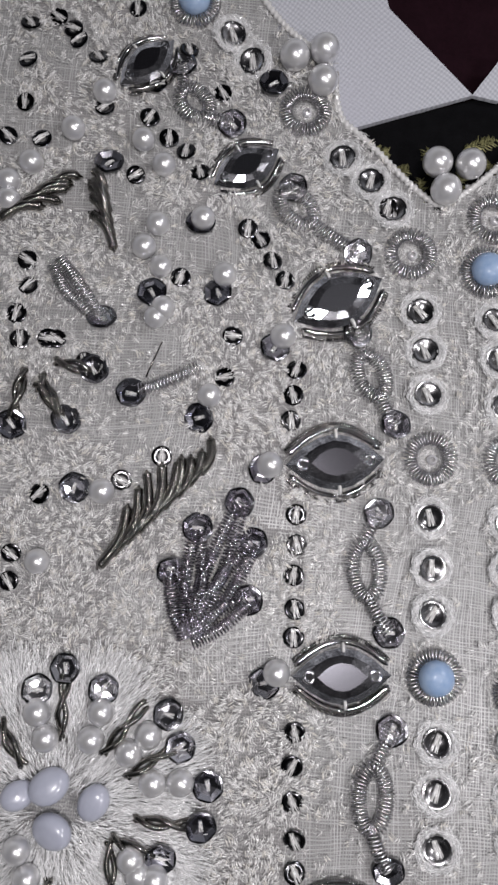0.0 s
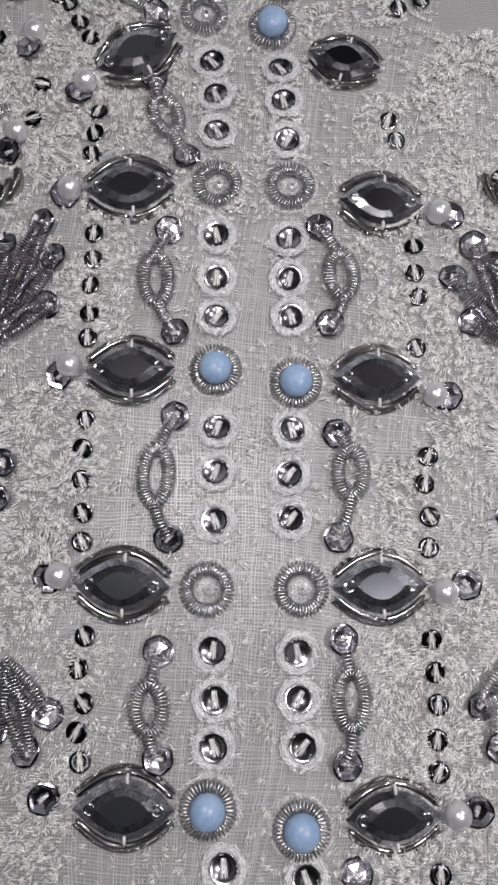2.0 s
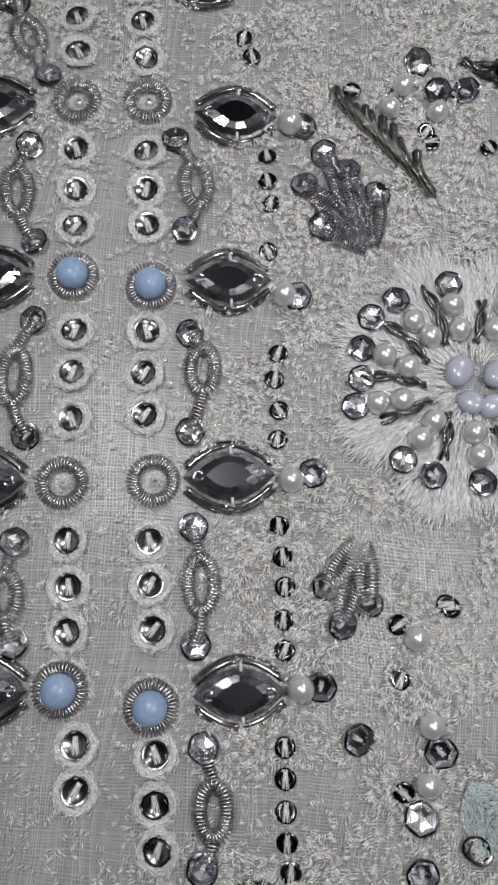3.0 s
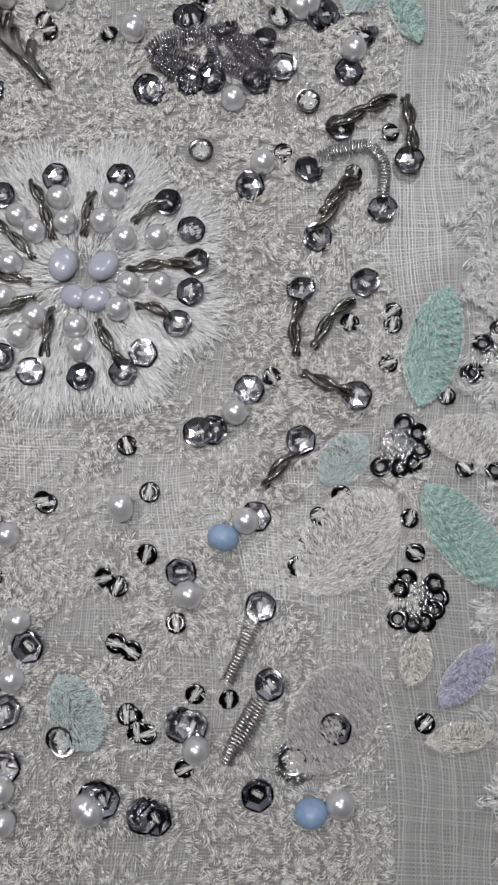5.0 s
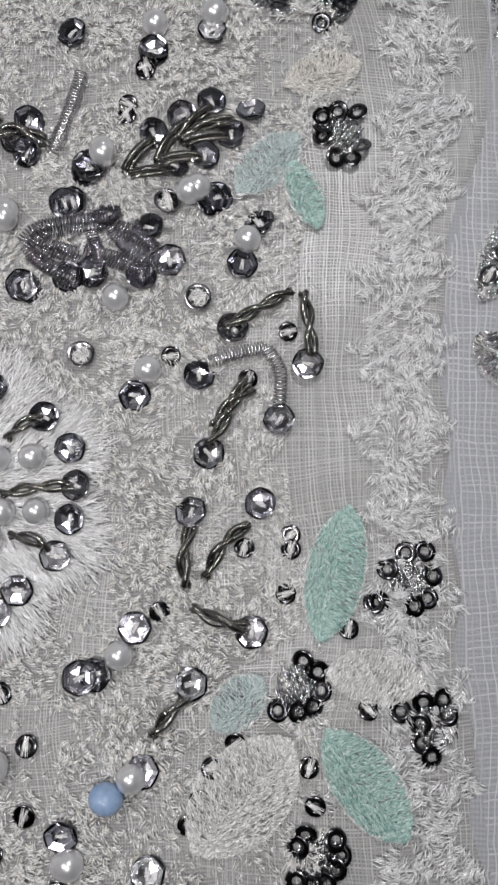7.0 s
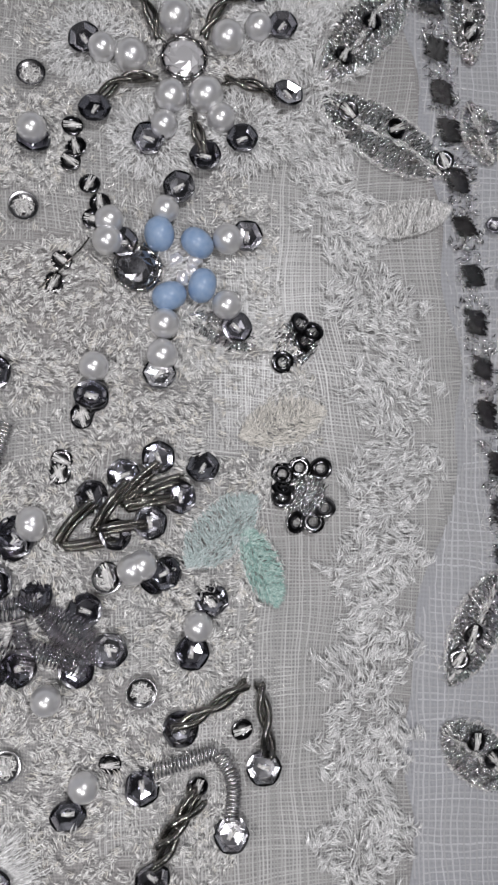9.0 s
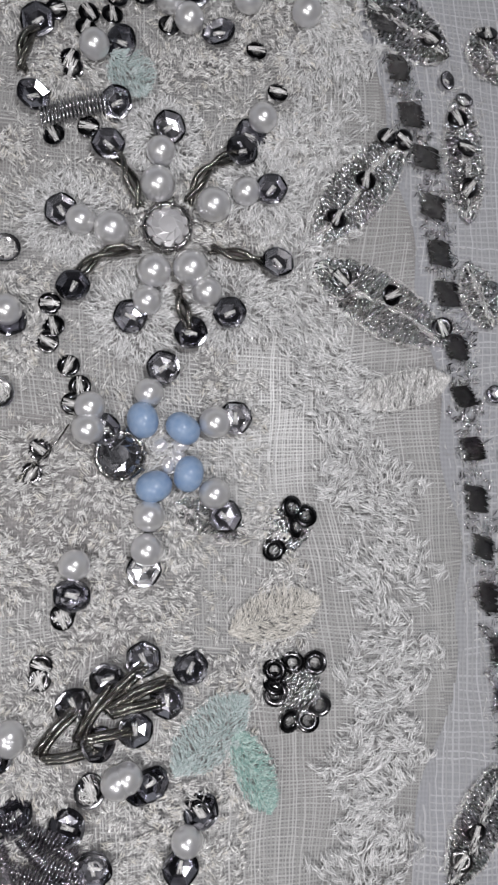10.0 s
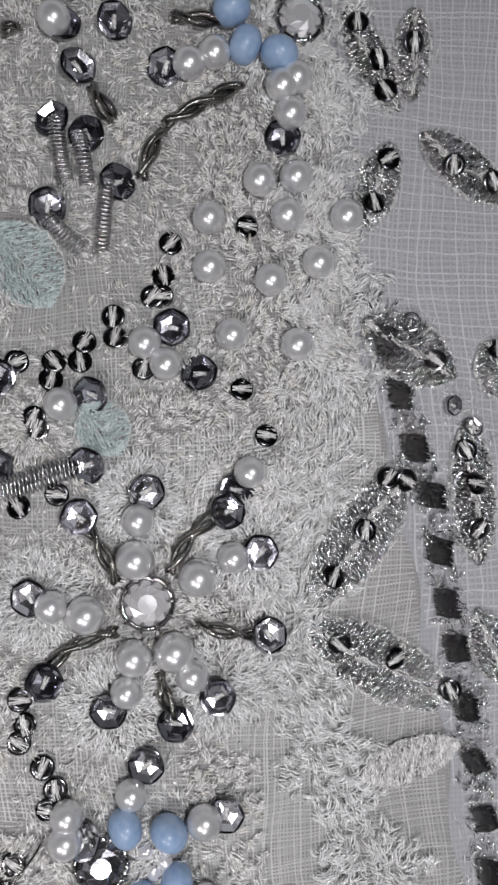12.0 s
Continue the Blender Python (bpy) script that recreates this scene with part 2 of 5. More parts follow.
def lathe(name, profile, sides, mat, smooth=True, twist=0.0):
    """A turned mesh from (radius, height) pairs."""
    v, q = [], []
    for j, (r, h) in enumerate(profile):
        for i in range(sides):
            a = 2 * math.pi * (i + twist * j) / sides
            v.append((r * math.cos(a), r * math.sin(a), h))
    for j in range(len(profile) - 1):
        for i in range(sides):
            a, b = j * sides + i, j * sides + (i + 1) % sides
            q.append((a, b, b + sides, a + sides))
    return np_mesh(name, v, q, mat, smooth)


def resample(points, step):
    p = np.array([(*q, 0.0)[:3] for q in points], float)
    for _ in range(3 if len(p) > 2 else 0):  # soft corners
        a, b = p[:-1] * 0.75 + p[1:] * 0.25, p[:-1] * 0.25 + p[1:] * 0.75
        p = np.concatenate([p[:1], np.stack([a, b], 1).reshape(-1, 3), p[-1:]])
    d = np.r_[0, np.cumsum(np.linalg.norm(np.diff(p, axis=0), axis=1))]
    s = np.linspace(0, d[-1], max(4, int(d[-1] / step)))
    return np.stack([np.interp(s, d, p[:, k]) for k in range(3)], 1), s


def tube(name, points, radius, mat, pitch=0.0, ridge=0.2, sides=8, lift=0.0, step=None, closed=False):
    """A wire along points; with a pitch it is wound like a spring, with raised turns."""
    p, s = resample(points, step or (pitch / 4 if pitch else radius * 0.6))
    t = np.gradient(p, axis=0)
    t /= np.linalg.norm(t, axis=1)[:, None] + 1e-9
    side = np.cross(t, (0, 0, 1.0))
    side /= np.linalg.norm(side, axis=1)[:, None] + 1e-9
    up = np.cross(side, t)
    rise = lift * np.sin(np.pi * s / s[-1]) if lift else 0 * s
    ends = np.clip(np.minimum(s, s[-1] - s) / radius, 0.25, 1) if not closed else np.ones_like(s)
    a = np.linspace(0, 2 * np.pi, sides, endpoint=False)
    r = radius * ends[:, None] * np.ones((1, sides))
    if pitch:
        r = r * 1.12 * (1 - ridge * 0.85 + ridge * 0.85 * np.cos(2 * np.pi * s[:, None] / pitch + a[None, :]))
    v = p[:, None] + (side[:, None] * np.cos(a)[None, :, None] + up[:, None] * np.sin(a)[None, :, None]) * r[..., None]
    v[..., 2] += rise[:, None] + radius
    n = len(p)
    i, j = np.meshgrid(np.arange(n - 1), np.arange(sides), indexing="ij")
    q = np.stack([i * sides + j, i * sides + (j + 1) % sides, (i + 1) * sides + (j + 1) % sides, (i + 1) * sides + j], -1).reshape(-1, 4)
    return np_mesh(name, v.reshape(-1, 3), q, mat)


def helix(name, points, radius, mat, pitch=0.5, wire=0.17, lift=0.0, flat=0.72, turns=9, sides=5):
    """A spring of fine wire wound along points, a little flattened where it is sewn down."""
    p, s = resample(points, pitch / turns)
    t = np.gradient(p, axis=0)
    t /= np.linalg.norm(t, axis=1)[:, None] + 1e-9
    side = np.cross(t, (0, 0, 1.0))
    side /= np.linalg.norm(side, axis=1)[:, None] + 1e-9
    up = np.cross(side, t)
    ph = 2 * np.pi * s / pitch + 0.5 * np.sin(s * 0.9 + radius * 40)
    c, d = np.cos(ph), np.sin(ph)
    out = side * (np.sign(c) * np.abs(c) ** 0.8)[:, None] + up * (flat * np.sign(d) * np.abs(d) ** 0.6)[:, None]
    q = p + out * radius
    q[:, 2] += radius * flat + wire + (lift * np.sin(np.pi * s / s[-1]) if lift else 0)
    w = np.gradient(q, axis=0)
    w /= np.linalg.norm(w, axis=1)[:, None] + 1e-9
    n1 = out - w * (out * w).sum(1)[:, None]
    n1 /= np.linalg.norm(n1, axis=1)[:, None] + 1e-9
    n2 = np.cross(w, n1)
    a = np.linspace(0, 2 * np.pi, sides, endpoint=False)
    v = q[:, None] + (n1[:, None] * np.cos(a)[None, :, None] + n2[:, None] * np.sin(a)[None, :, None]) * wire
    i, j = np.meshgrid(np.arange(len(q) - 1), np.arange(sides), indexing="ij")
    f = np.stack([i * sides + j, i * sides + (j + 1) % sides, (i + 1) * sides + (j + 1) % sides, (i + 1) * sides + j], -1).reshape(-1, 4)
    return np_mesh(name, v.reshape(-1, 3), f, mat)


def fibres(name, pos, angle, length, width, mat, z=0.0, arch=0.25, bend=0.15, tilt=0.1):
    """Many fine stitches in one mesh: each a pointed raised sliver, a little astray in height."""
    n = len(pos)
    length, width, z = np.broadcast_to(length, n), np.broadcast_to(width, n), np.broadcast_to(z, n)
    d, e = np.stack([np.cos(angle), np.sin(angle)], 1), np.stack([-np.sin(angle), np.cos(angle)], 1)
    mid = pos + e * (np.random.normal(0, bend, n) * length)[:, None]
    rise = z + arch * np.random.uniform(0.3, 1, n)
    lean = np.random.normal(0, tilt, n) * length
    half = d * (length / 2)[:, None]
    xy = np.stack([pos - half, pos + half, mid - e * width[:, None], mid + e * width[:, None], mid], 1)
    zz = np.stack([z - lean / 2, z + lean / 2, rise, rise, rise + width * 1.2], 1)
    v = np.concatenate([xy, zz[..., None]], -1)
    q = np.array([(0, 2, 4), (2, 1, 4), (1, 3, 4), (3, 0, 4)])[None] + np.arange(n)[:, None, None] * 5
    return np_mesh(name, v.reshape(-1, 3), q.reshape(-1, 3), mat)


def strands(name, pos, angle, length, width, mat, z=0.0, arch=0.25, bend=0.15):
    """Many stitches in one mesh: short raised threads, each at its place, turn, length and width."""
    n = len(pos)
    length, width, z = np.broadcast_to(length, n), np.broadcast_to(width, n), np.broadcast_to(z, n)
    s = np.array([-0.5, 0.0, 0.5])
    hump = 1 - (2 * s) ** 2
    curve = np.random.normal(0, bend, n)[:, None] * hump * length[:, None]
    rise = z[:, None] + arch * np.random.uniform(0.3, 1, n)[:, None] * hump
    d, e = np.stack([np.cos(angle), np.sin(angle)], 1), np.stack([-np.sin(angle), np.cos(angle)], 1)
    mid = pos[:, None] + d[:, None] * (s * length[:, None])[..., None] + e[:, None] * curve[..., None]
    thin = width[:, None] * np.array([0.45, 1, 0.45])
    lo, hi = mid - e[:, None] * thin[..., None], mid + e[:, None] * thin[..., None]
    v = np.stack([np.concatenate([lo, rise[..., None]], -1), np.concatenate([mid, (rise + thin * 1.3)[..., None]], -1), np.concatenate([hi, rise[..., None]], -1)], 2)
    base = np.arange(n)[:, None, None] * 9
    q = np.array([[3 * k + m, 3 * k + 3 + m, 3 * k + 4 + m, 3 * k + 1 + m] for k in range(2) for m in (0, 1)])[None]
    return np_mesh(name, v.reshape(-1, 3), (base + q).reshape(-1, 4), mat)


def flow(x, y, scale=7.0, seed=0.0):
    """A smooth field between 0 and 1 over the garment."""
    k = 2 * np.pi / scale
    f = np.sin(k * (x * 0.83 + y * 0.41) + 1.7 + seed) + np.sin(k * (-x * 0.37 + y * 0.94) * 1.31 + 0.4 + 2 * seed)
    f = f + np.sin(k * (x * 0.55 - y * 0.72) * 1.87 + 2.1 + 3 * seed) * 0.7 + np.sin(k * (x * 1.1 + y * 0.9) * 0.43 + seed) * 0.8
    return 0.5 + f / 7.0


sewn = []  # what lies on the cloth: x, y, radius


# ---------------------------------------------------------------- shared small meshes
BALL = lathe("bead", [(max(0.02, math.sin(math.pi * k / 14)), -math.cos(math.pi * k / 14)) for k in range(15)], 24, PEARL)
BLUE_BALL = lathe("opal_bead", [(max(0.002, math.sin(math.pi * k / 12)) ** 0.8, -0.78 * math.cos(math.pi * k / 12)) for k in range(13)], 18, BLUE)
MOON_BALL = lathe("moon_bead", [(max(0.001, math.sin(math.pi * k / 12)) ** 0.7, -0.55 * math.cos(math.pi * k / 12)) for k in range(13)], 20, MOON)
# flat ring sequin with a wide hole and a turned-up lip
RING = lathe("sequin_ring", [(0.40, 0.00), (0.42, 0.05), (0.66, 0.085), (0.96, 0.06), (1.0, 0.02), (0.95, -0.02), (0.70, 0.0), (0.40, 0.0)], 20, FOIL)
# dished eyelet sequin
DISH = lathe("sequin_dish", [(0.20, 0.02), (0.34, 0.04), (0.72, 0.18), (0.97, 0.34), (1.0, 0.33), (0.72, 0.12), (0.34, -0.02), (0.20, 0.02)], 20, EYE_FOIL)
# six-sided cup sequin: flat floor with a sewing hole, steep facets, a thin dark turned-out lip


def hex_cup(name, mat):
    rings = [(0.13, 0.02, 0), (0.17, 0.05, 0), (0.22, 0.0, 0.4), (0.60, 0.05, 1), (0.88, 0.34, 0.9), (1.0, 0.30, 0.3), (1.0, 0.22, 0.3), (0.62, -0.04, 1), (0.13, -0.03, 0), (0.13, 0.02, 0)]
    sides, v, q, lip = 24, [], [], []
    for r, h, six in rings:
        for i in range(sides):
            a = 2 * math.pi * i / sides
            k = math.cos(math.pi / 6) / math.cos((a % (math.pi / 3)) - math.pi / 6)
            g = r * (1 + (k * 1.06 - 1) * six)
            v.append((g * math.cos(a), g * math.sin(a), h))
    for j in range(len(rings) - 1):
        for i in range(sides):
            a, b = j * sides + i, j * sides + (i + 1) % sides
            q.append((a, b, b + sides, a + sides))
            lip.append(1 if j in (4, 5) else 0)
    me = np_mesh(name, v, q, mat, False)
    me.materials.append(LIP)
    me.polygons.foreach_set("material_index", lip)
    return me


HEX = hex_cup("hex_cup", CLEAR_FOIL)
HEX_DARK = hex_cup("hex_cup_dark", CUP_FOIL)
SEED = lathe("seed_bead", [(0.45, -0.6), (0.85, -0.45), (1.0, 0.0), (0.85, 0.45), (0.45, 0.6)], 12, ICE)


def stitch_mesh(name, count, length, width, spread, mat, arch=0.4):
    p = np.stack([np.zeros(count), (np.arange(count) - (count - 1) / 2) * spread], 1)
    return strands(name, p, np.random.normal(0, 0.14, count), length, width, mat, arch=arch, bend=0.03)


TIE = stitch_mesh("tie", 9, 2.1, 0.075, 0.10, SILK, 0.22)


def fuzzy_ring(name, radius, count, length, mat, tilt=0.25, width=0.09, z=0.0, arch=0.35):
    a = np.random.uniform(0, 2 * np.pi, count)
    r = radius + np.random.normal(0, 0.22, count)
    p = np.stack([r * np.cos(a), r * np.sin(a)], 1)
    return fibres(name, p, a + np.pi / 2 + np.random.normal(0, tilt, count), length, width, mat, z, arch)


HALOS = [fuzzy_ring("halo", 2.25, 520, 1.1, FLOSS, 0.35, 0.06, 0.15, 0.65) for _ in range(3)]
DOT = fuzzy_ring("dot", 0.6, 80, 1.5, SILK, 3.0, 0.05)


def wobble(k):
    return random.uniform(-k, k)


def pearl(x, y, r=2.0, group="loose pearls", parent=None):
    ob = put("pearl", BALL, x, y, r * 0.95, 90 + wobble(25), wobble(20), wobble(180), r * 0.985 + wobble(0.04), parent)
    return ob if parent else tagged(ob, "glossy cream-white round pearl bead sewn on lace", "pearl", group)


def opal(x, y, r=2.1, parent=None, flat=False):
    ob = put("opal_bead", BLUE_BALL, x, y, r * 0.9, wobble(10) if flat else 90 + wobble(25), wobble(10 if flat else 25), wobble(180), r, parent)
    return ob if parent else tagged(ob, "milky sky-blue opal bead sewn on lace", "bead", "blue beads")


def sequin(x, y, r=1.45, tilt=14, parent=None, group="small ring sequins", tied=True, upright=False):
    """A small smoky ring sequin, held by a white stitch."""
    rz = 90 + wobble(25) if upright else wobble(180)
    ob = put("sequin", RING, x, y, 0.55, wobble(tilt), wobble(tilt), rz, r, parent)
    if not parent:
        tagged(ob, "smoky grey shiny ring sequin tied with white thread", "sequin", group)
    if tied:
        tie = put("stitch", TIE, 0, 0, 0.18, 0, 0, wobble(15), (0.80, 0.56, 0.66))
        tie.parent = ob
        tie.location = (0, 0, 0.0002 / 1.0)
    return ob


def eyelet(x, y, r=1.95):
    """A dished sequin inside a stitched ring of white silk."""
    ob = put("eyelet_sequin", DISH, x, y, 0.25, wobble(12), wobble(12), 90 + wobble(30), r)
    tagged(ob, "dished silver sequin ringed with white silk stitching", "sequin", "placket sequins")
    halo = put("thread_ring", random.choice(HALOS), 0, 0, 0, 0, 0, wobble(180), 1.0 / r * 1.14)
    halo.parent = ob
    tie = put("stitch", TIE, 0, 0, 0.0, 0, 0, wobble(20), (0.80, 0.5, 0.7))
    tie.parent = ob
    tie.location = (0, 0, 0.0001)
    return ob


def cup(x, y, r=2.25, tilt=20, parent=None, dark=False, group="six-sided cup sequins"):
    """A six-sided faceted cup sequin."""
    ob = put("cup_sequin", HEX_DARK if dark else HEX, x, y, 0.55, wobble(tilt), wobble(tilt), wobble(30), r, parent)
    if not parent:
        tagged(ob, "faceted six-sided silver cup sequin on lace", "sequin", group)
    tie = put("stitch", TIE, 0, 0, 0, 0, 0, wobble(180), (0.34, 0.26, 0.4))
    tie.parent = ob
    tie.location = (0, 0, 0.0001)
    return ob


def dotted(x, y, r=1.9):
    """A ring sequin whose middle is filled with radiating white stitches."""
    ob = put("sequin", DISH, x, y, 0.3, wobble(12), wobble(12), wobble(180), r)
    tagged(ob, "dark dished sequin filled with radiating white stitches", "sequin", "stitched sequins")
    d = put("stitch_fill", DOT, 0, 0, 0, 0, 0, wobble(180), 0.62)
    d.parent = ob
    d.location = (0, 0, 0.0001)
    return ob


def axis(a, b):
    dx, dy = b[0] - a[0], b[1] - a[1]
    return math.hypot(dx, dy), math.degrees(math.atan2(dy, dx))


def lens_outline(length, width, n=14):
    """A pointed oval, widest in the middle."""
    pts = []
    for k in range(n + 1):
        u = -1 + 2 * k / n
        pts.append((u * length / 2, width / 2 * (1 - abs(u) ** 1.9)))
    return pts


def gem_mesh(length, width):
    """A pointed-oval crystal: long flat table, two rows of broad facets, girdle."""
    bm = bmesh.new()
    rings = []
    for f, g, h in ((1.0, 1.0, 0.5), (1.0, 1.0, 1.1), (0.80, 0.76, 1.75), (0.50, 0.50, 2.1)):
        upper = lens_outline(length * f, width * g, 6)
        loop = upper + [(x, -y) for x, y in reversed(upper[1:-1])]
        rings.append([bm.verts.new((x, y, h)) for x, y in loop])
    for a, b in zip(rings, rings[1:]):
        for i in range(len(a)):
            j = (i + 1) % len(a)
            bm.faces.new((a[i], a[j], b[j], b[i]))
    for f in bm.faces:
        f.material_index = 1
    top = rings[-1]
    bm.faces.new(rings[-1])
    me = bm_mesh("crystal", bm, GEM, smooth=False)
    me.materials.append(FACET)
    return me


GEM_MESH = gem_mesh(13.2, 7.4)
HOLE = lathe("sew_hole", [(0.30, -0.1), (0.42, 0.12), (0.72, 0.18), (0.90, 0.08), (0.95, -0.3)], 16, FACET)
RIMS = [tube("rim", [(x, sgn * (y + 0.35)) for x, y in lens_outline(14.2, 8.2, 16)][lo:hi], 0.40, CHROME, sides=8, step=0.3) for sgn in (1, -1) for lo, hi in ((1, 9), (8, 16))]
RIMS2 = [helix("rim_wire", [(x, sgn * (y + 0.95)) for x, y in lens_outline(14.8, 8.4, 16)][1:16], 0.27, CHROME, 0.34, 0.12, 0, 0.9, 7, 4) for sgn in (1, -1)]
CLAW = tube("claw", [(0, 0.9), (0, 0.2), (0, -0.8)], 0.24, SILK, sides=6, lift=0.5)


def marquise(ax, ay, bx, by):
    """A sewn-on pointed-oval crystal in a wire setting, between its two tips."""
    length, turn = axis((ax, ay), (bx, by))
    k = length / 14.6
    x, y = (ax + bx) / 2, (ay + by) / 2
    top = holder("marquise_gem", x, y, "pointed-oval crystal, dark reflection in its colour, in silver wire setting", "gem", "pointed-oval crystals")
    top.rotation_euler = (radians(wobble(5)), radians(wobble(4)), radians(turn))
    top.scale = (k, k, k)

    def piece(name, me, px, py, pz, rz=0.0, size=1.0, label=""):
        ob = put(name, me, 0, 0, 0, 0, 0, rz, size, None, label)
        ob.parent = top
        ob.location = (px * MM, py * MM, pz * MM)
        return ob

    piece("crystal", GEM_MESH, 0, 0, 0.2, label="faceted crystal with table coloured dark as a reflection")
    for me in RIMS:
        piece("rim", me, 0, 0, 0.5)
    for me in RIMS2:
        piece("rim_wire", me, 0, 0, 0.1)
    for s in (-1, 1):
        piece("sew_hole", HOLE, s * 4.35, 0, 2.0, 0, 1.0, "clear round sewing hole")
        piece("claw", CLAW, 0.3, s * 3.55, 0.9, 0 if s > 0 else 180)
    return top


def ring_points(r, n=24):
    return [(r * math.cos(2 * math.pi * i / n), r * math.sin(2 * math.pi * i / n)) for i in range(n + 1)]


ROSETTE = helix("coil_ring", ring_points(2.95), 1.0, SILVER, 0.46, 0.12, 0, 0.8)
ROSETTE_FUZZ = fuzzy_ring("fuzz", 4.1, 320, 1.3, SILK, 0.9, 0.055)
ROSETTE_HEART = fuzzy_ring("heart", 0.9, 120, 1.6, SILK, 3.0, 0.055)


def rosette(x, y, blue=False, k=1.0):
    top = holder("rosette", x, y, "sky-blue opal bead in a ring of coiled silver wire" if blue else "ring of coiled silver wire with stitched white middle", "rosette", "placket rosettes")
    put("coil_ring", ROSETTE, x, y, 0.1, 0, 0, wobble(180), (k, k, k * 0.9), top, "coiled silver wire")
    put("thread_ring", ROSETTE_FUZZ, x, y, 0, 0, 0, wobble(180), k, top, "white silk stitches")
    if blue:
        opal(x, y, 2.45 * k, top, True)
    else:
        put("stitch_fill", ROSETTE_HEART, x, y, 0.2, 0, 0, wobble(180), k, top, "white silk stitches")
        put("seed_bead", SEED, x + 0.3, y - 0.2, 0.8, 0, 0, 0, 0.8, top, "clear seed bead")
    return top


def curl(ax, ay, bx, by, cx, cy):
    """Coiled wire between two cup sequins that swells into a loop at c."""
    top = holder("wire_curl", ax, ay, "curl of coiled silver wire between two cup sequins", "wire ornament", "wire curls")
    d = Vector((bx - ax, by - ay))
    u = d.normalized()
    v = Vector((-u.y, u.x))
    side = 1 if (Vector((cx - ax, cy - ay)).dot(v)) > 0 else -1
    c, long, wide = Vector((cx, cy)), d.length * 0.23, 1.9
    loop = []
    for i in range(25):
        a = 2 * math.pi * i / 24
        q = c + u * long * math.cos(a) + v * wide * math.sin(a)
        loop.append((q.x - ax, q.y - ay))
    put("loop", helix("loop", loop, 1.05, SILVER, 0.46, 0.12), ax, ay, 0.1, 0, 0, 0, 1, top)
    low = c + u * long
    put("tail", helix("tail", [(low.x - ax, low.y - ay), ((low.x + bx) / 2 - ax + v.x * 0.4 * side, (low.y + by) / 2 - ay), (bx - ax, by - ay)], 0.95, SILVER, 0.5, 0.15, 0.2), ax, ay, 0.1, 0, 0, 0, 1, top)
    high = c - u * long
    put("tail", helix("tail", [(0, 0), ((high.x - ax) / 2, (high.y - ay) / 2), (high.x - ax, high.y - ay)], 0.85, SILVER, 0.5, 0.15, 0.2), ax, ay, 0.1, 0, 0, 0, 1, top)
    cup(ax, ay, 2.2, 18, top)
    cup(bx, by, 2.2, 18, top)
    return top


def coil(points, parent=None, radius=0.72, mat=None, lift=0.5):
    """One piece of springy coiled wire."""
    x, y = points[0]
    me = helix("coil", [(a - x, b - y) for a, b in points], radius * 1.25, mat or SILVER, 0.47, 0.12, lift)
    ob = put("coil", me, x, y, 0.15, 0, 0, 0, 1, parent)
    return ob if parent else tagged(ob, "springy coiled silver wire stitched to lace", "wire", "coiled wires")


def twist(points, parent=None, radius=0.55, lift=1.0):
    """Two smooth dark wires laid round each other."""
    x, y = points[0]
    p, s = resample(points, 0.35)
    t = np.gradient(p, axis=0)
    t /= np.linalg.norm(t, axis=1)[:, None] + 1e-9
    n = np.stack([-t[:, 1], t[:, 0], 0 * t[:, 0]], 1)
    top = parent or holder("twisted_wire", x, y, "pair of twisted dark antique-silver wires on lace", "wire", "twisted wires")
    for k in range(2):
        ph = s / 8.5 * 2 * np.pi + k * np.pi + 0.6
        q = p + n * (0.55 * np.cos(ph))[:, None] + np.array([0, 0, 1.0]) * (0.38 + 0.36 * np.sin(ph))[:, None] - (x, y, 0)
        me = tube("wire", q, radius * 0.80, STEEL, 0.36, 0.08, sides=10, lift=lift)
        put("wire", me, x, y, 0.1, 0, 0, 0, 1, top)
    return top


def bugle(points, parent, radius=0.42, lift=0.8):
    x, y = points[0]
    me = tube("wire", [(a - x, b - y) for a, b in points], radius * 0.95, STEEL, 0.36, 0.08, sides=10, lift=lift)
    return put("wire", me, x, y, 0.15, 0, 0, 0, 1, parent)


PRONG = tube("prong", [(0, 0.9), (0, 0.2), (0, -0.8)], 0.32, CHROME, sides=6, lift=0.5)


def rhinestone(x, y, r, parent=None, mat=None):
    """A round claw-set crystal."""
    top = parent or holder("rhinestone", x, y, "round claw-set crystal on lace", "rhinestone", "rhinestones")
    stone = lathe("stone", [(0.82 * r, 0.5), (0.86 * r, 1.0), (0.66 * r, 1.55), (0.36 * r, 1.9), (0.02, 1.92)], 10, mat or ICE, smooth=False, twist=0.5)
    put("stone", stone, x, y, 0.1, 0, 0, wobble(90), 1, top, "clear faceted crystal")
    seat = lathe("seat", [(0.5 * r, 0.1), (1.0 * r, 0.25), (1.04 * r, 1.1), (0.88 * r, 1.3), (0.84 * r, 0.9)], 24, CHROME)
    put("seat", seat, x, y, 0, 0, 0, 0, 1, top, "silver claw seat")
    for i in range(10):
        a = 2 * math.pi * i / 10
        put("claw", PRONG, x + 0.9 * r * math.cos(a), y + 0.9 * r * math.sin(a), 1.0, 0, 0, math.degrees(a) - 90, 0.8, top)
    return top


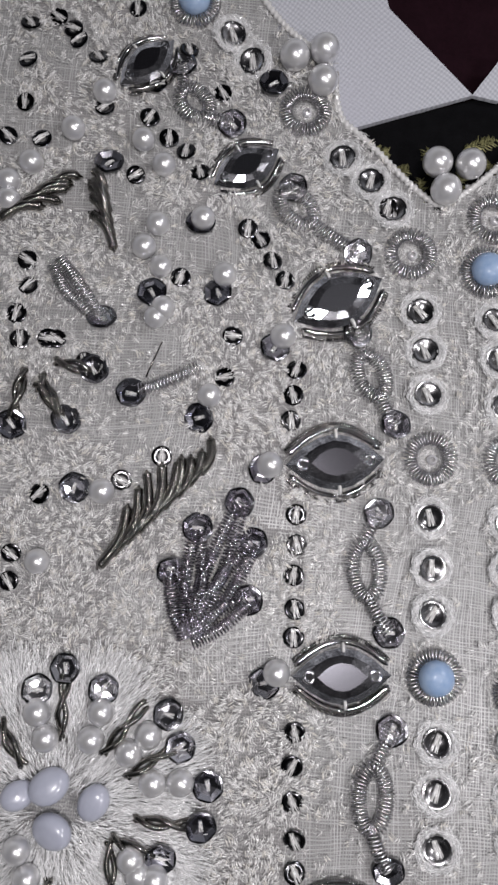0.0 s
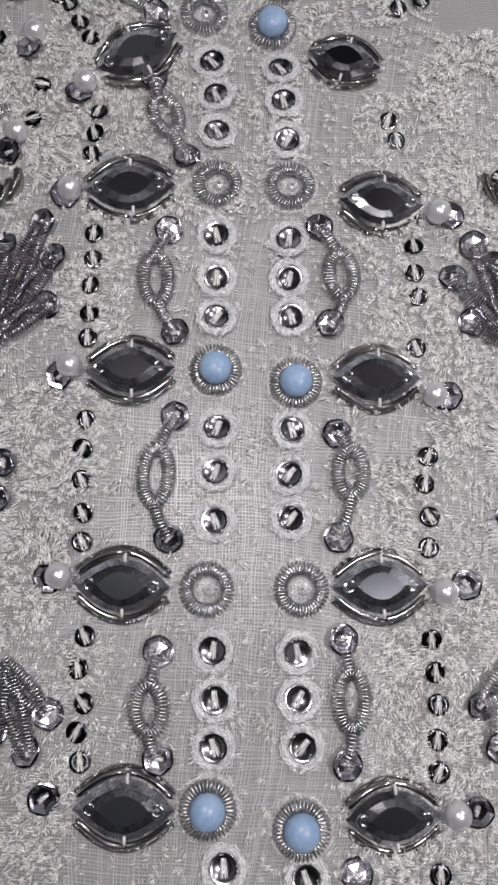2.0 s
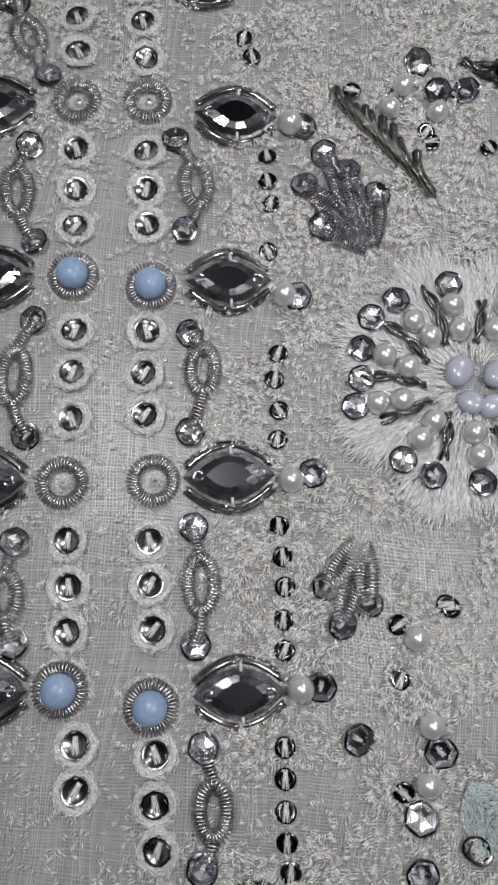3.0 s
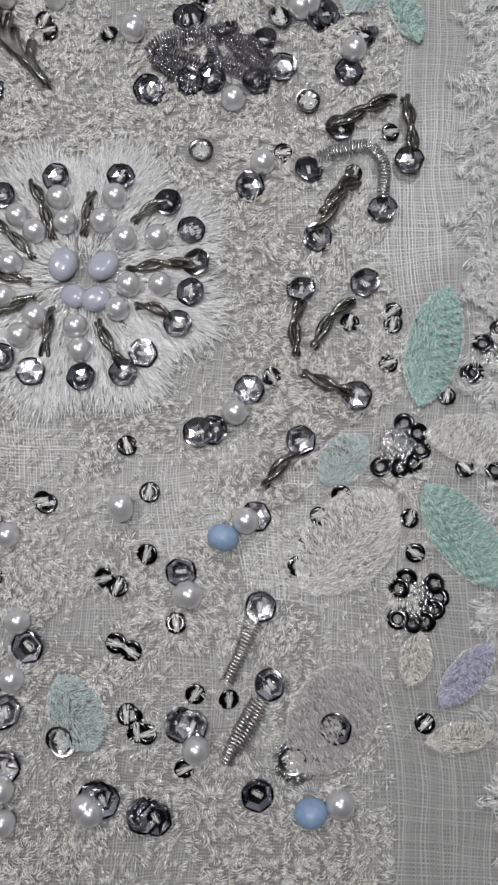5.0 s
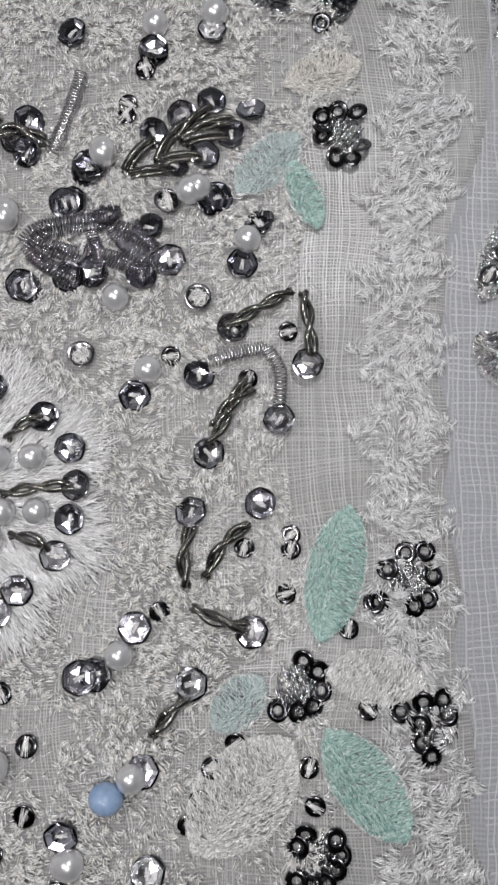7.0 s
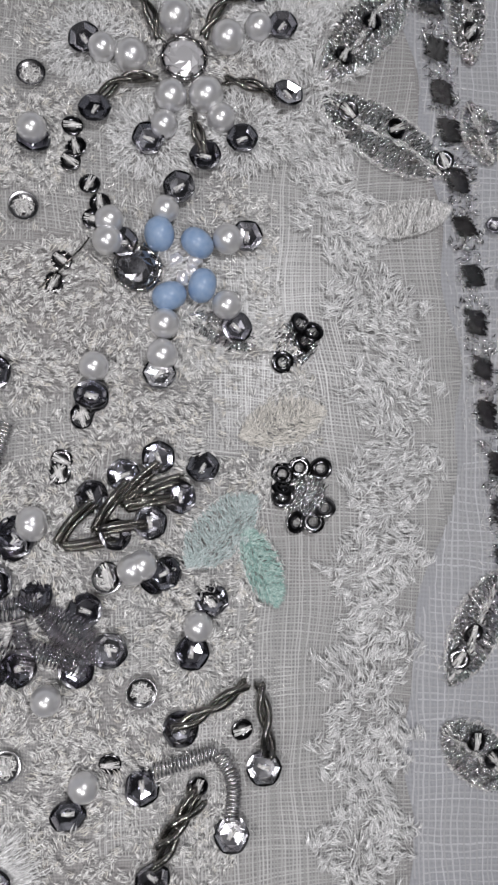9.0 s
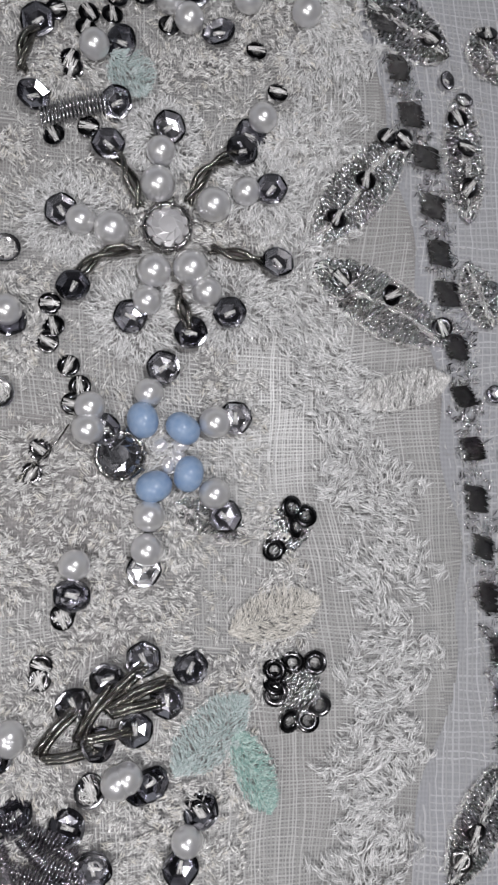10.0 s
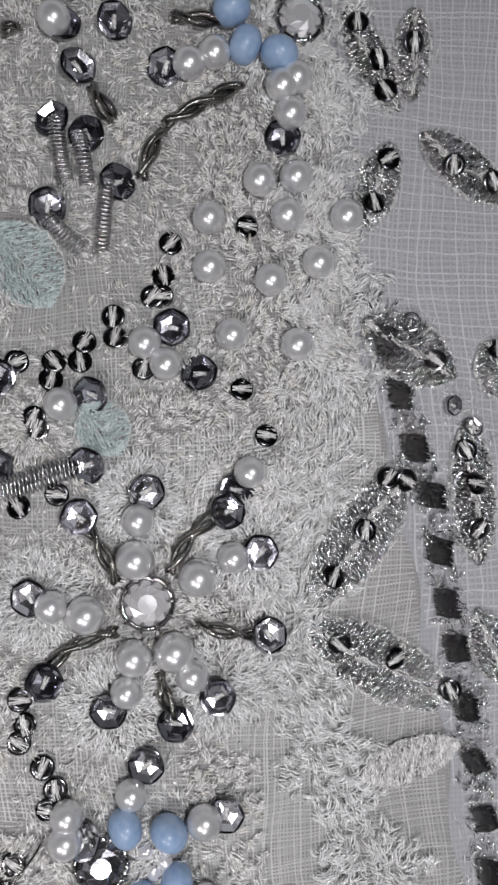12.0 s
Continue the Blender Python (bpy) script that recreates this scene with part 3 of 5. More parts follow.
def ring_flower(cx, cy, spots, r=1.5):
    """Small ring sequins round a lurex-stitched heart."""
    top = holder("sequin_flower", cx, cy, "small flower of dark ring sequins round silver stitches", "sequin flower", "sequin flowers")
    n = 300
    a, rad = np.random.uniform(0, 2 * np.pi, n), 2.7 * np.sqrt(np.random.uniform(0, 1, n))
    p = np.stack([rad * np.cos(a), rad * np.sin(a)], 1)
    put("stitch_heart", fibres("heart", p, random.uniform(0.4, 1.9) + np.random.normal(0, 0.16, n), np.random.uniform(1.4, 2.6, n), 0.085, LUREX, 0.15, 0.6, 0.08), cx, cy, 0, 0, 0, 0, 1, top, "silver lurex stitches")
    for x, y in spots:
        sequin(x, y, r, 22, top, tied=False)
    return top


def leaf_points(a, b, width, density):
    length, turn = axis(a, b)
    n = int(length * width * density)
    u = np.random.uniform(-1, 1, n)
    v = np.random.uniform(-1, 1, n) * (1 - np.abs(u) ** 2.4) ** 0.75 * width / 2
    t = radians(turn)
    u = u * length / 2
    return np.stack([u * math.cos(t) - v * math.sin(t), u * math.sin(t) + v * math.cos(t)], 1), t


def thread_leaf(ax, ay, bx, by, width, mat, label, density=18.0, slant=0.6, lift=0.5):
    """A leaf filled with satin stitches."""
    p, t = leaf_points((ax, ay), (bx, by), width, density * 2.6)
    x, y = (ax + bx) / 2, (ay + by) / 2
    u, v = p[:, 0] * math.cos(t) + p[:, 1] * math.sin(t), -p[:, 0] * math.sin(t) + p[:, 1] * math.cos(t)
    rows = 0.5 + 0.5 * np.sin(u * 4.2 + np.abs(v) * 2.4 + 1.2 * flow(p[:, 0] + ax, p[:, 1] + ay, 9.0))
    me = fibres("leaf", p, t + slant + 0.7 * np.sign(v) * (slant < 1) + np.random.normal(0, 0.3, len(p)), np.random.uniform(0.7, 1.6, len(p)), np.random.uniform(0.05, 0.085, len(p)), mat, 0.1 + 0.45 * rows, lift)
    for f in (-0.6, -0.2, 0.2, 0.6):
        sewn.append((x + (bx - ax) * f / 2, y + (by - ay) * f / 2, width * 0.42))
    top = holder("thread_leaf", x, y, label, "embroidered leaf", "thread leaves")
    put("filling", me, x, y, 0.25, 0, 0, 0, 1, top)
    length = axis((ax, ay), (bx, by))[0]
    n = int(length * 26)
    u, sgn = np.random.uniform(-1, 1, n), np.random.choice((-1, 1), n)
    v = sgn * (1 - np.abs(u) ** 2.4) ** 0.75 * width / 2 * 1.04
    lean = t - sgn * np.arctan2(2.2 * np.abs(u) ** 1.2 * np.sign(u) * width / 2, length / 2)
    q = np.stack([u * length / 2 * math.cos(t) - v * math.sin(t), u * length / 2 * math.sin(t) + v * math.cos(t)], 1)
    put("outline", fibres("outline", q, lean + np.random.normal(0, 0.25, n), np.random.uniform(0.6, 1.2, n), 0.05, SILK, 0.2, 0.4), x, y, 0.25, 0, 0, 0, 1, top, "white outline stitches")
    return top


def lurex_leaf(ax, ay, bx, by, width):
    """A silver-thread leaf on the net: glittering filling, a white vein and a white outline."""
    width = width * 1.2
    p, t = leaf_points((ax, ay), (bx, by), width, 15.0)
    x, y = (ax + bx) / 2, (ay + by) / 2
    for f in (-0.7, -0.35, 0.0, 0.35, 0.7):
        sewn.append((x + (bx - ax) * f / 2, y + (by - ay) * f / 2, width * 0.5 * (1.1 - abs(f) * 0.6)))
    top = holder("lurex_leaf", x, y, "glittering silver-thread leaf on white net", "embroidered leaf", "silver leaves")
    put("filling", fibres("filling", p, t + 1.25 + np.random.normal(0, 0.35, len(p)), np.random.uniform(0.7, 1.6, len(p)), 0.075, LUREX, 0.12, 0.45, 0.12, 0.25), x, y, 0.3, 0, 0, 0, 1, top)
    length = axis((ax, ay), (bx, by))[0]
    n = int(length * 7)
    u = np.random.uniform(-0.95, 0.95, n) * length / 2
    v = np.random.normal(0, 0.22, n) + 0.35 * np.sin(u * 0.5)
    q = np.stack([u * math.cos(t) - v * math.sin(t), u * math.sin(t) + v * math.cos(t)], 1)
    put("vein", fibres("vein", q, t + np.random.normal(0, 0.25, n), np.random.uniform(0.8, 1.6, n), 0.06, SILK, 0.5, 0.3), x, y, 0.3, 0, 0, 0, 1, top, "white silk vein")
    n = int(length * 16)
    u, sgn = np.random.uniform(-1, 1, n), np.random.choice((-1, 1), n)
    v = sgn * (1 - np.abs(u) ** 2.4) ** 0.75 * width / 2 * 1.06 + np.random.normal(0, 0.12, n)
    q = np.stack([u * length / 2 * math.cos(t) - v * math.sin(t), u * length / 2 * math.sin(t) + v * math.cos(t)], 1)
    put("outline", fibres("outline", q, t + np.random.normal(0, 0.5, n), np.random.uniform(0.6, 1.2, n), 0.05, SILK, 0.15, 0.3), x, y, 0.3, 0, 0, 0, 1, top, "white outline stitches")
    return top


def jet_patch(x, y, turn):
    """A black satin-stitched block on the silver trim."""
    n = 130
    p = np.stack([np.random.uniform(-0.8, 0.8, n), np.random.uniform(-1.5, 1.5, n)], 1)
    p[:, 0] -= p[:, 1] * 0.22
    me = strands("patch", p, np.random.normal(-0.1, 0.08, n), 1.9, 0.12, JET, 0.25, 0.45, 0.03)
    return tagged(put("black_stitch_block", me, x, y, 0.3, 0, 0, turn + wobble(10), (1 + wobble(0.15), 1 + wobble(0.15), 1)), "small black satin-stitched block on silver trim", "stitch block", "black blocks")


def feather(ax, ay, bx, by, count, reach, lean):
    """Slanting coiled bugles in a row, like the barbs of a feather."""
    top = holder("wire_feather", ax, ay, "feather of slanting dark coiled wires", "wire feather", "wire feathers")
    length, turn = axis((ax, ay), (bx, by))
    for i in range(count):
        f = (i + 0.3) / count
        x, y = ax + (bx - ax) * f, ay + (by - ay) * f
        r = reach * (0.55 + 0.45 * math.sin(math.pi * min(1, f + 0.25)))
        a = radians(turn + lean * 1.3 + wobble(5))
        ex, ey = x + r * math.cos(a), y + r * math.sin(a)
        ba = radians(turn + lean * 0.3)
        bugle([(x, y), (x + 0.55 * r * math.cos(ba), y + 0.55 * r * math.sin(ba)), (ex, ey)], top, 0.68 if i % 3 else 0.76, 0.9)
    return top


def spray(hub, ends, mat=None, label="spray of coiled mauve wires ending in cup sequins"):
    """Coiled wires that run from cup sequins into one hub."""
    top = holder("wire_spray", hub[0], hub[1], label, "wire spray", "wire sprays")
    for x, y in ends:
        d = Vector((x - hub[0], y - hub[1]))
        for k in (-0.75, 0.75):
            n = Vector((-d.y, d.x)).normalized() * k
            mid = (hub[0] + d.x * 0.5 + n.x * 1.8, hub[1] + d.y * 0.5 + n.y * 1.8)
            coil([(hub[0] + n.x, hub[1] + n.y), mid, (x + n.x * 0.5, y + n.y * 0.5)], top, 0.72, mat or MAUVE, 0.6)
        cup(x, y, 2.2, 22, top)
    return top


def rays(cx, cy, moons, pearls, cups, wires, label, stone=0.0, opals=()):
    """A beaded flower: hub beads, pearl petals, wire stamens and sequin tips."""
    top = holder("bead_flower", cx, cy, label, "beaded flower", "beaded flowers")
    for x, y, r in moons:
        put("moon_bead", MOON_BALL, x, y, r * 0.6 + 0.3, wobble(16), wobble(16), wobble(90), (r * 1.0, r * 0.82, r), top, "milky lavender bead")
    for x, y, r in opals:
        opal(x, y, r, top)
    for x, y, r in pearls:
        pearl(x, y, r, parent=top)
    for x, y in cups:
        tip = cup(x, y, 2.1, 14, top, random.random() < 0.45)
        tip.location.z += 0.75 * MM
    for w in wires:
        twist(w, top, 0.46, 1.1)
    if stone:
        rhinestone(cx, cy, stone, top)
    return top


# ---------------------------------------------------------------- garment cloth
def inside(poly, x, y):
    """Whether points lie in a polygon."""
    hit = np.zeros(np.shape(x), bool)
    for (ax, ay), (bx, by) in zip(poly, poly[1:] + poly[:1]):
        if ay != by:
            hit ^= ((ay > y) != (by > y)) & (x < (bx - ax) * (y - ay) / (by - ay) + ax)
    return hit


def across(line, y):
    """x of a line of (x, y) pairs, rising in y."""
    return np.interp(y, [q[1] for q in line], [q[0] for q in line])


# the cut of the neckline, the inner edge of the bare organza, the lace band beyond it and the net at the edge
NECK = [(-49.3, 161.2), (-43.2, 144), (-36.8, 133.8), (-28.9, 128.6), (-28.2, 119.2), (-24.6, 116.8), (-13.4, 105.1), (-9.6, 107.6), (-6.6, 109.9), (-1.6, 114.6), (4.6, 121.2), (42, 160), (42, 167.5)]
EDGE = [(85.6, -69.1), (86.2, -57.7), (87.8, -35.2), (94, -27), (95.6, -7.5), (92.1, 13.9), (91.2, 26.3), (93.3, 41.7), (97.6, 60.4), (98.7, 68.7), (106, 75.9), (107.1, 82.1), (102.5, 90.3), (102.6, 108.9), (107.3, 130.5), (111, 137.7), (119.3, 153), (122.5, 180.7), (118.4, 199.1), (118, 228.7)]
BAND = [(105.2, -59.3), (106.5, -7.6), (107.6, 24.2), (109.7, 45.8), (112.1, 59.4), (116.4, 73.8), (115.9, 89.3), (112.4, 103.8), (109.3, 112), (108.8, 122.3), (110, 133.6), (113.6, 144.8), (116.8, 162.3), (118, 218.5)]
TRIM = [(114.7, -49.1), (114.8, -7.6), (115.7, 23.1), (117.4, 46.8), (122, 59.4), (127.3, 72.8), (127.9, 85.2), (127.5, 97.6), (126.7, 111), (125.5, 123.3), (124.7, 136.6), (122.3, 148.9), (121.4, 162.3), (120.5, 218.5)]


BLOCKS = [(129.6, 45), (130.3, 65), (129.2, 85), (128.3, 111), (126.7, 133), (123.8, 149), (122, 160)]


def cloth_height(x, y):
    """How the organza lies: slow waves, and small folds where it is bare."""
    bare = np.clip((x - across(EDGE, y)) / 6.0, 0, 1) * np.clip((across(TRIM, y) - 3.0 - x) / 5.0, 0, 1)
    return -0.25 + 0.6 * (flow(x, y, 38.0) - 0.5) + bare * 0.9 * (flow(x, y * 0.45, 13.0) - 0.62)


def sheet(name, x0, x1, y0, y1, step, mat, z, keep=None):
    xs, ys = np.arange(x0, x1 + step, step), np.arange(y0, y1 + step, step)
    gx, gy = np.meshgrid(xs, ys, indexing="ij")
    gz = z + 0.25 + cloth_height(gx, gy)
    v = np.stack([gx, gy, gz], -1).reshape(-1, 3)
    i, j = np.meshgrid(np.arange(len(xs) - 1), np.arange(len(ys) - 1), indexing="ij")
    q = np.stack([i * len(ys) + j, (i + 1) * len(ys) + j, (i + 1) * len(ys) + j + 1, i * len(ys) + j + 1], -1).reshape(-1, 4)
    if keep is not None:
        c = v[q].mean(1)
        q = q[keep(c[:, 0], c[:, 1])]
    return new(name, np_mesh(name, v, q, mat))


def slab(name, outline, z, thick, mat):
    bm = bmesh.new()
    bottom = [bm.verts.new((x, y, z - thick)) for x, y in outline]
    roof = [bm.verts.new((x, y, z)) for x, y in outline]
    bm.faces.new(roof)
    bm.faces.new(list(reversed(bottom)))
    for k in range(len(outline)):
        j = (k + 1) % len(outline)
        bm.faces.new((bottom[k], bottom[j], roof[j], roof[k]))
    bmesh.ops.recalc_face_normals(bm, faces=bm.faces)
    return put(name, bm_mesh(name, bm, mat, smooth=False))


tagged(slab("backdrop", [(-500, -500), (600, -500), (600, 600), (-500, 600)], -7.0, 3.0, MAROON), "dark maroon cloth lying under the garment", "cloth", "", "structure")
ground = tagged(sheet("ground", -220, 260, -220, 300, 1.6, ORGANZA, -0.25, lambda x, y: ~inside(NECK, x, y)), "sheer white organza garment panel lying flat", "garment", "", "structure")
ny = np.arange(-200, 281, 1.0)
nu = np.arange(0, 1.001, 0.01)
left = across(TRIM, ny) - 2.0 + 0.8 * np.sin(ny * 0.31)
nx = left[:, None] + (240 - left[:, None]) * nu[None] ** 1.5
nv = np.stack([nx, ny[:, None] + 0 * nx, -0.19 + 0.6 * (flow(nx, ny[:, None] + 0 * nx, 38.0) - 0.5)], -1).reshape(-1, 3)
ni, nj = np.meshgrid(np.arange(len(ny) - 1), np.arange(len(nu) - 1), indexing="ij")
nq = np.stack([ni * len(nu) + nj, ni * len(nu) + nj + 1, (ni + 1) * len(nu) + nj + 1, (ni + 1) * len(nu) + nj], -1).reshape(-1, 4)
net = tagged(put("trim", np_mesh("trim", nv, nq, NET)), "white open net border of the garment", "net border", "", "structure")


def gauze(name, x0, x1, y0, y1, pitch, width, chance, mat, label, lift=0.05, run=1.3):
    """Single warp and weft threads of the open weave, each a little astray."""
    verts, quads, base = [], [], 0
    for way in (0, 1):
        lines = np.arange(y0, y1, pitch * 1.15) if way == 0 else np.arange(x0, x1, pitch)
        along = np.arange(x0, x1, run) if way == 0 else np.arange(y0, y1, run)
        p, q = np.meshgrid(lines + np.random.normal(0, pitch * 0.13, len(lines)), along, indexing="ij")
        drift = 5.0 * (flow(q, p, 55.0, 0.6) - 0.5) + 0.8 * (flow(q, p, 13.0, 0.6) - 0.5) + np.random.normal(0, pitch * 0.07, p.shape)
        x, y = (q, p + drift) if way == 0 else (p + drift, q)
        slant = 0.07
        if way == 0:
            y = y - (x - (x0 + x1) / 2) * slant
        else:
            x = x + (y - (y0 + y1) / 2) * slant
        half = width * np.random.uniform(0.75, 1.25, (len(lines), 1)) / 2 * np.random.uniform(0.8, 1.2, p.shape)
        z = cloth_height(x, y) + lift + 0.02 * way
        lo = np.stack([x, y - half, z], -1) if way == 0 else np.stack([x - half, y, z], -1)
        hi = np.stack([x, y + half, z], -1) if way == 0 else np.stack([x + half, y, z], -1)
        n, m = p.shape
        v = np.stack([lo, hi], 2).reshape(-1, 3)
        k, s = np.meshgrid(np.arange(n), np.arange(m - 1), indexing="ij")
        at = (k * m + s) * 2
        f = np.stack([at, at + 2, at + 3, at + 1] if way == 0 else [at, at + 1, at + 3, at + 2], -1).reshape(-1, 4)
        f = f[chance(x[:, :-1], y[:, :-1]).ravel()]
        verts.append(v)
        quads.append(f + base)
        base += len(v)
    verts, quads = np.concatenate(verts), np.concatenate(quads)
    used, slot = np.unique(quads, return_inverse=True)
    return tagged(put(name, np_mesh(name, verts[used], slot.reshape(-1, 4), mat, False)), label, "cloth threads", "", "stuff")


gauze("gauze_threads", 82, 130, -68, 208, 0.43, 0.17, lambda x, y: (x > across(EDGE, y) - 5.2) & (x < across(TRIM, y) - 2.6), GAUZE, "fine white warp and weft threads of bare organza")
gauze("net_threads", 110, 156, -62, 208, 0.80, 0.20, lambda x, y: x > across(TRIM, y) - 1.5, NET_THREAD, "coarser white threads of the net border", 0.09)

# what shows through the neckline
shirt = tagged(slab("white_shirt", [(-56.8, 160), (-24.8, 161.2), (-19.8, 139.8), (-6.7, 125.6), (-25.9, 119.2), (-43.5, 111.7)], -2.6, 1.0, SHIRT), "folded pale grey-white ribbed shirt cloth under the neckline", "shirt")
flap = slab("flap", [(-6.9, 125.4), (-2.5, 131.5), (6, 132.5), (5, 127.4), (-3, 124.6)], -2.3, 0.8, SHIRT)
flap.parent = shirt
band = tagged(slab("velvet_band", [(-28.8, 119), (7.8, 129.6), (9.7, 100.5), (-22.1, 98.2)], -4.0, 0.8, VELVET), "black velvet band with old-gold leaf embroidery", "ribbon")
for lx, ly, turn in ((-18.6, 112.4, 35), (-12.7, 115, 120), (-8.2, 112.1, 60), (-2.3, 113.7, 150), (2.2, 111.3, 40), (-22, 116, 10), (-5.2, 118.1, 20), (-15.1, 109.5, 80)):
    n = 70
    u = np.random.uniform(-2.6, 2.6, n)
    p = np.stack([u, np.random.uniform(-1, 1, n) * (1.1 - 0.13 * u ** 2)], 1)
    me = strands("gold_leaf", p, np.sign(p[:, 1]) * 0.8 + np.random.normal(0, 0.15, n), 1.3, 0.10, GOLD, 0.05, 0.2)
    put("gold_leaf", me, lx, ly, -4.0, 0, 0, turn, 1, band, "old-gold stitched leaf")


# ---------------------------------------------------------------- white embroidery
def scatter(count, x0, x1, y0, y1, chance):
    x, y = np.random.uniform(x0, x1, count), np.random.uniform(y0, y1, count)
    keep = (np.random.uniform(0, 1, count) < chance(x, y)) & ~inside(NECK, x, y)
    return x[keep], y[keep]


def in_view(x, y):
    """The stretch of the garment round the placket, the flowers and the edge."""
    left = (x < 20) & (x > -84) & (y > -26) & (y < 140)
    middle = (x > -45) & (x < 110) & (y > -66) & (y < 96)
    right = (x > 44) & (x < 150) & (y > -66) & (y < 206)
    return left | middle | right


def lace_cells(x, y, size=8.5):
    """Which motif of the lace a point lies in: its number, how far inside its edge, and the way to its middle."""
    wx, wy = x + 5.0 * (flow(x, y, 23.0, 0.3) - 0.5), y + 5.0 * (flow(x, y, 19.0, 2.3) - 0.5)
    gi, gj = np.floor(wx / size), np.floor(wy / size)
    near, second = np.full(x.shape, 1e9), np.full(x.shape, 1e9)
    mark, ox, oy = np.zeros(x.shape), np.zeros(x.shape), np.zeros(x.shape)
    for di in (-1, 0, 1):
        for dj in (-1, 0, 1):
            h = np.sin((gi + di) * 127.1 + (gj + dj) * 311.7) * 43758.5453
            h = h - np.floor(h)
            g = h * 57.31 - np.floor(h * 57.31)
            dx, dy = wx - (gi + di + 0.15 + 0.7 * h) * size, wy - (gj + dj + 0.15 + 0.7 * g) * size
            dist = np.hypot(dx, dy)
            closer = dist < near
            second = np.where(closer, near, np.minimum(second, dist))
            mark, ox, oy = np.where(closer, g * 91.7 % 1.0, mark), np.where(closer, dx, ox), np.where(closer, dy, oy)
            near = np.minimum(near, dist)
    return mark, second - near, ox, oy


def lace_chance(x, y):
    body = x < across(EDGE, y)
    mark, rim, _, _ = lace_cells(x, y)
    patch = np.where(mark < 0.16, 0.16, np.where(mark < 0.36, 0.5, 1.0)) * np.clip(rim / 1.1, 0.45, 1)
    placket = np.clip((np.abs(x + 11.5 - 0.02 * y) - 13.0) / 8.0, 0.22, 1)
    placket = np.where(y > 62, 0.5 + 0.5 * placket, placket)
    return np.where(body, patch * placket, 0.0) * in_view(x, y)


def stitch_field(name, count, chance, mat, box, label, length=(1.3, 2.6), width=(0.045, 0.08), spin=0.4, scale=16.0, arch=0.4, tuft=4, gauge=0.17):
    """Tufts of parallel stitches, side by side, that follow a slow change of direction."""
    x, y = scatter(count // tuft, *box, chance)
    clear = np.ones(len(x), bool)
    for sx, sy, sr in sewn:
        clear &= (x - sx) ** 2 + (y - sy) ** 2 > sr * sr
    x, y = x[clear], y[clear]
    n = len(x)
    mark, rim, ox, oy = lace_cells(x, y)
    turn = (mark * 37.3 % 1.0) * np.pi + 2.0 * (flow(x, y, scale, 1.3) - 0.5)
    a = np.where(mark * 13.7 % 1.0 < 0.35, np.arctan2(oy, ox), turn) + np.random.normal(0, spin, n)
    size = np.random.uniform(*length, n)
    high = np.maximum(cloth_height(x, y), -0.2) + 0.1 + np.random.uniform(0.0, 0.3, n) + 0.3 * np.clip(rim / 3.0, 0, 1)
    off = (np.arange(tuft) - (tuft - 1) / 2) * gauge
    crown = 0.16 * (1 - (off / (off.max() + 0.05)) ** 2)
    px = (x[:, None] - np.sin(a)[:, None] * off + np.random.normal(0, 0.1, (n, tuft))).ravel()
    py = (y[:, None] + np.cos(a)[:, None] * off + np.random.normal(0, 0.1, (n, tuft))).ravel()
    aa = (a[:, None] + np.random.normal(0, 0.1, (n, tuft))).ravel()
    ll = (size[:, None] * np.random.uniform(0.8, 1.1, (n, tuft))).ravel()
    zz = (high[:, None] + crown[None]).ravel()
    me = fibres(name, np.stack([px, py], 1), aa, ll, np.random.uniform(*width, n * tuft), mat, zz, arch, 0.08, 0.24)
    return tagged(put(name, me), label, "embroidery", "", "stuff")


def band_chance(x, y):
    c = across(BAND, y)
    on = np.abs(x - c) < 5.3 + 1.6 * np.sin(y * 0.55) + 0.9 * np.sin(y * 1.7)
    return on * np.clip((flow(x, y, 8.0, 0.7) - 0.22) / 0.1, 0.18, 1)


def fringe(cx, cy, inner, outer, lobes, count, label, depth=2.4):
    """Satin stitches that radiate from a flower, petal by petal, with a scalloped rim."""
    sewn.append((cx, cy, outer - 0.45 * depth))
    top = holder("thread_fringe", cx, cy, label, "embroidery", "flower fringes")
    for k in range(lobes):
        n = count // lobes
        u = np.random.uniform(-1, 1, n)
        a = (k + 0.5 + u * 0.53) * 2 * np.pi / lobes
        rim = outer - depth * np.abs(u) ** 1.8 + np.random.normal(0, 0.045 * outer, n)
        r = inner + (rim - inner) * np.random.uniform(0, 1, n) ** 0.48
        p = np.stack([r * np.cos(a), r * np.sin(a)], 1)
        lift = 0.15 + 0.6 * np.abs(np.sin((r - inner) * 0.75)) * 0.5 + 0.4 * np.clip((r - inner) / (outer - inner), 0, 1) * (1 - 0.5 * np.abs(u))
        me = fibres("petal", p, a + u * 0.3 + np.random.normal(0, 0.18 if outer > 9 else 0.55, n), np.random.uniform(1.3, 2.9, n) * min(1.0, outer / 9.0), np.random.uniform(0.05, 0.085, n), FLOSS, lift + np.random.uniform(0, 0.3, n), 0.45, 0.06, 0.14)
        put("petal", me, cx, cy, 0, 0, 0, 0, 1, top)
    return top


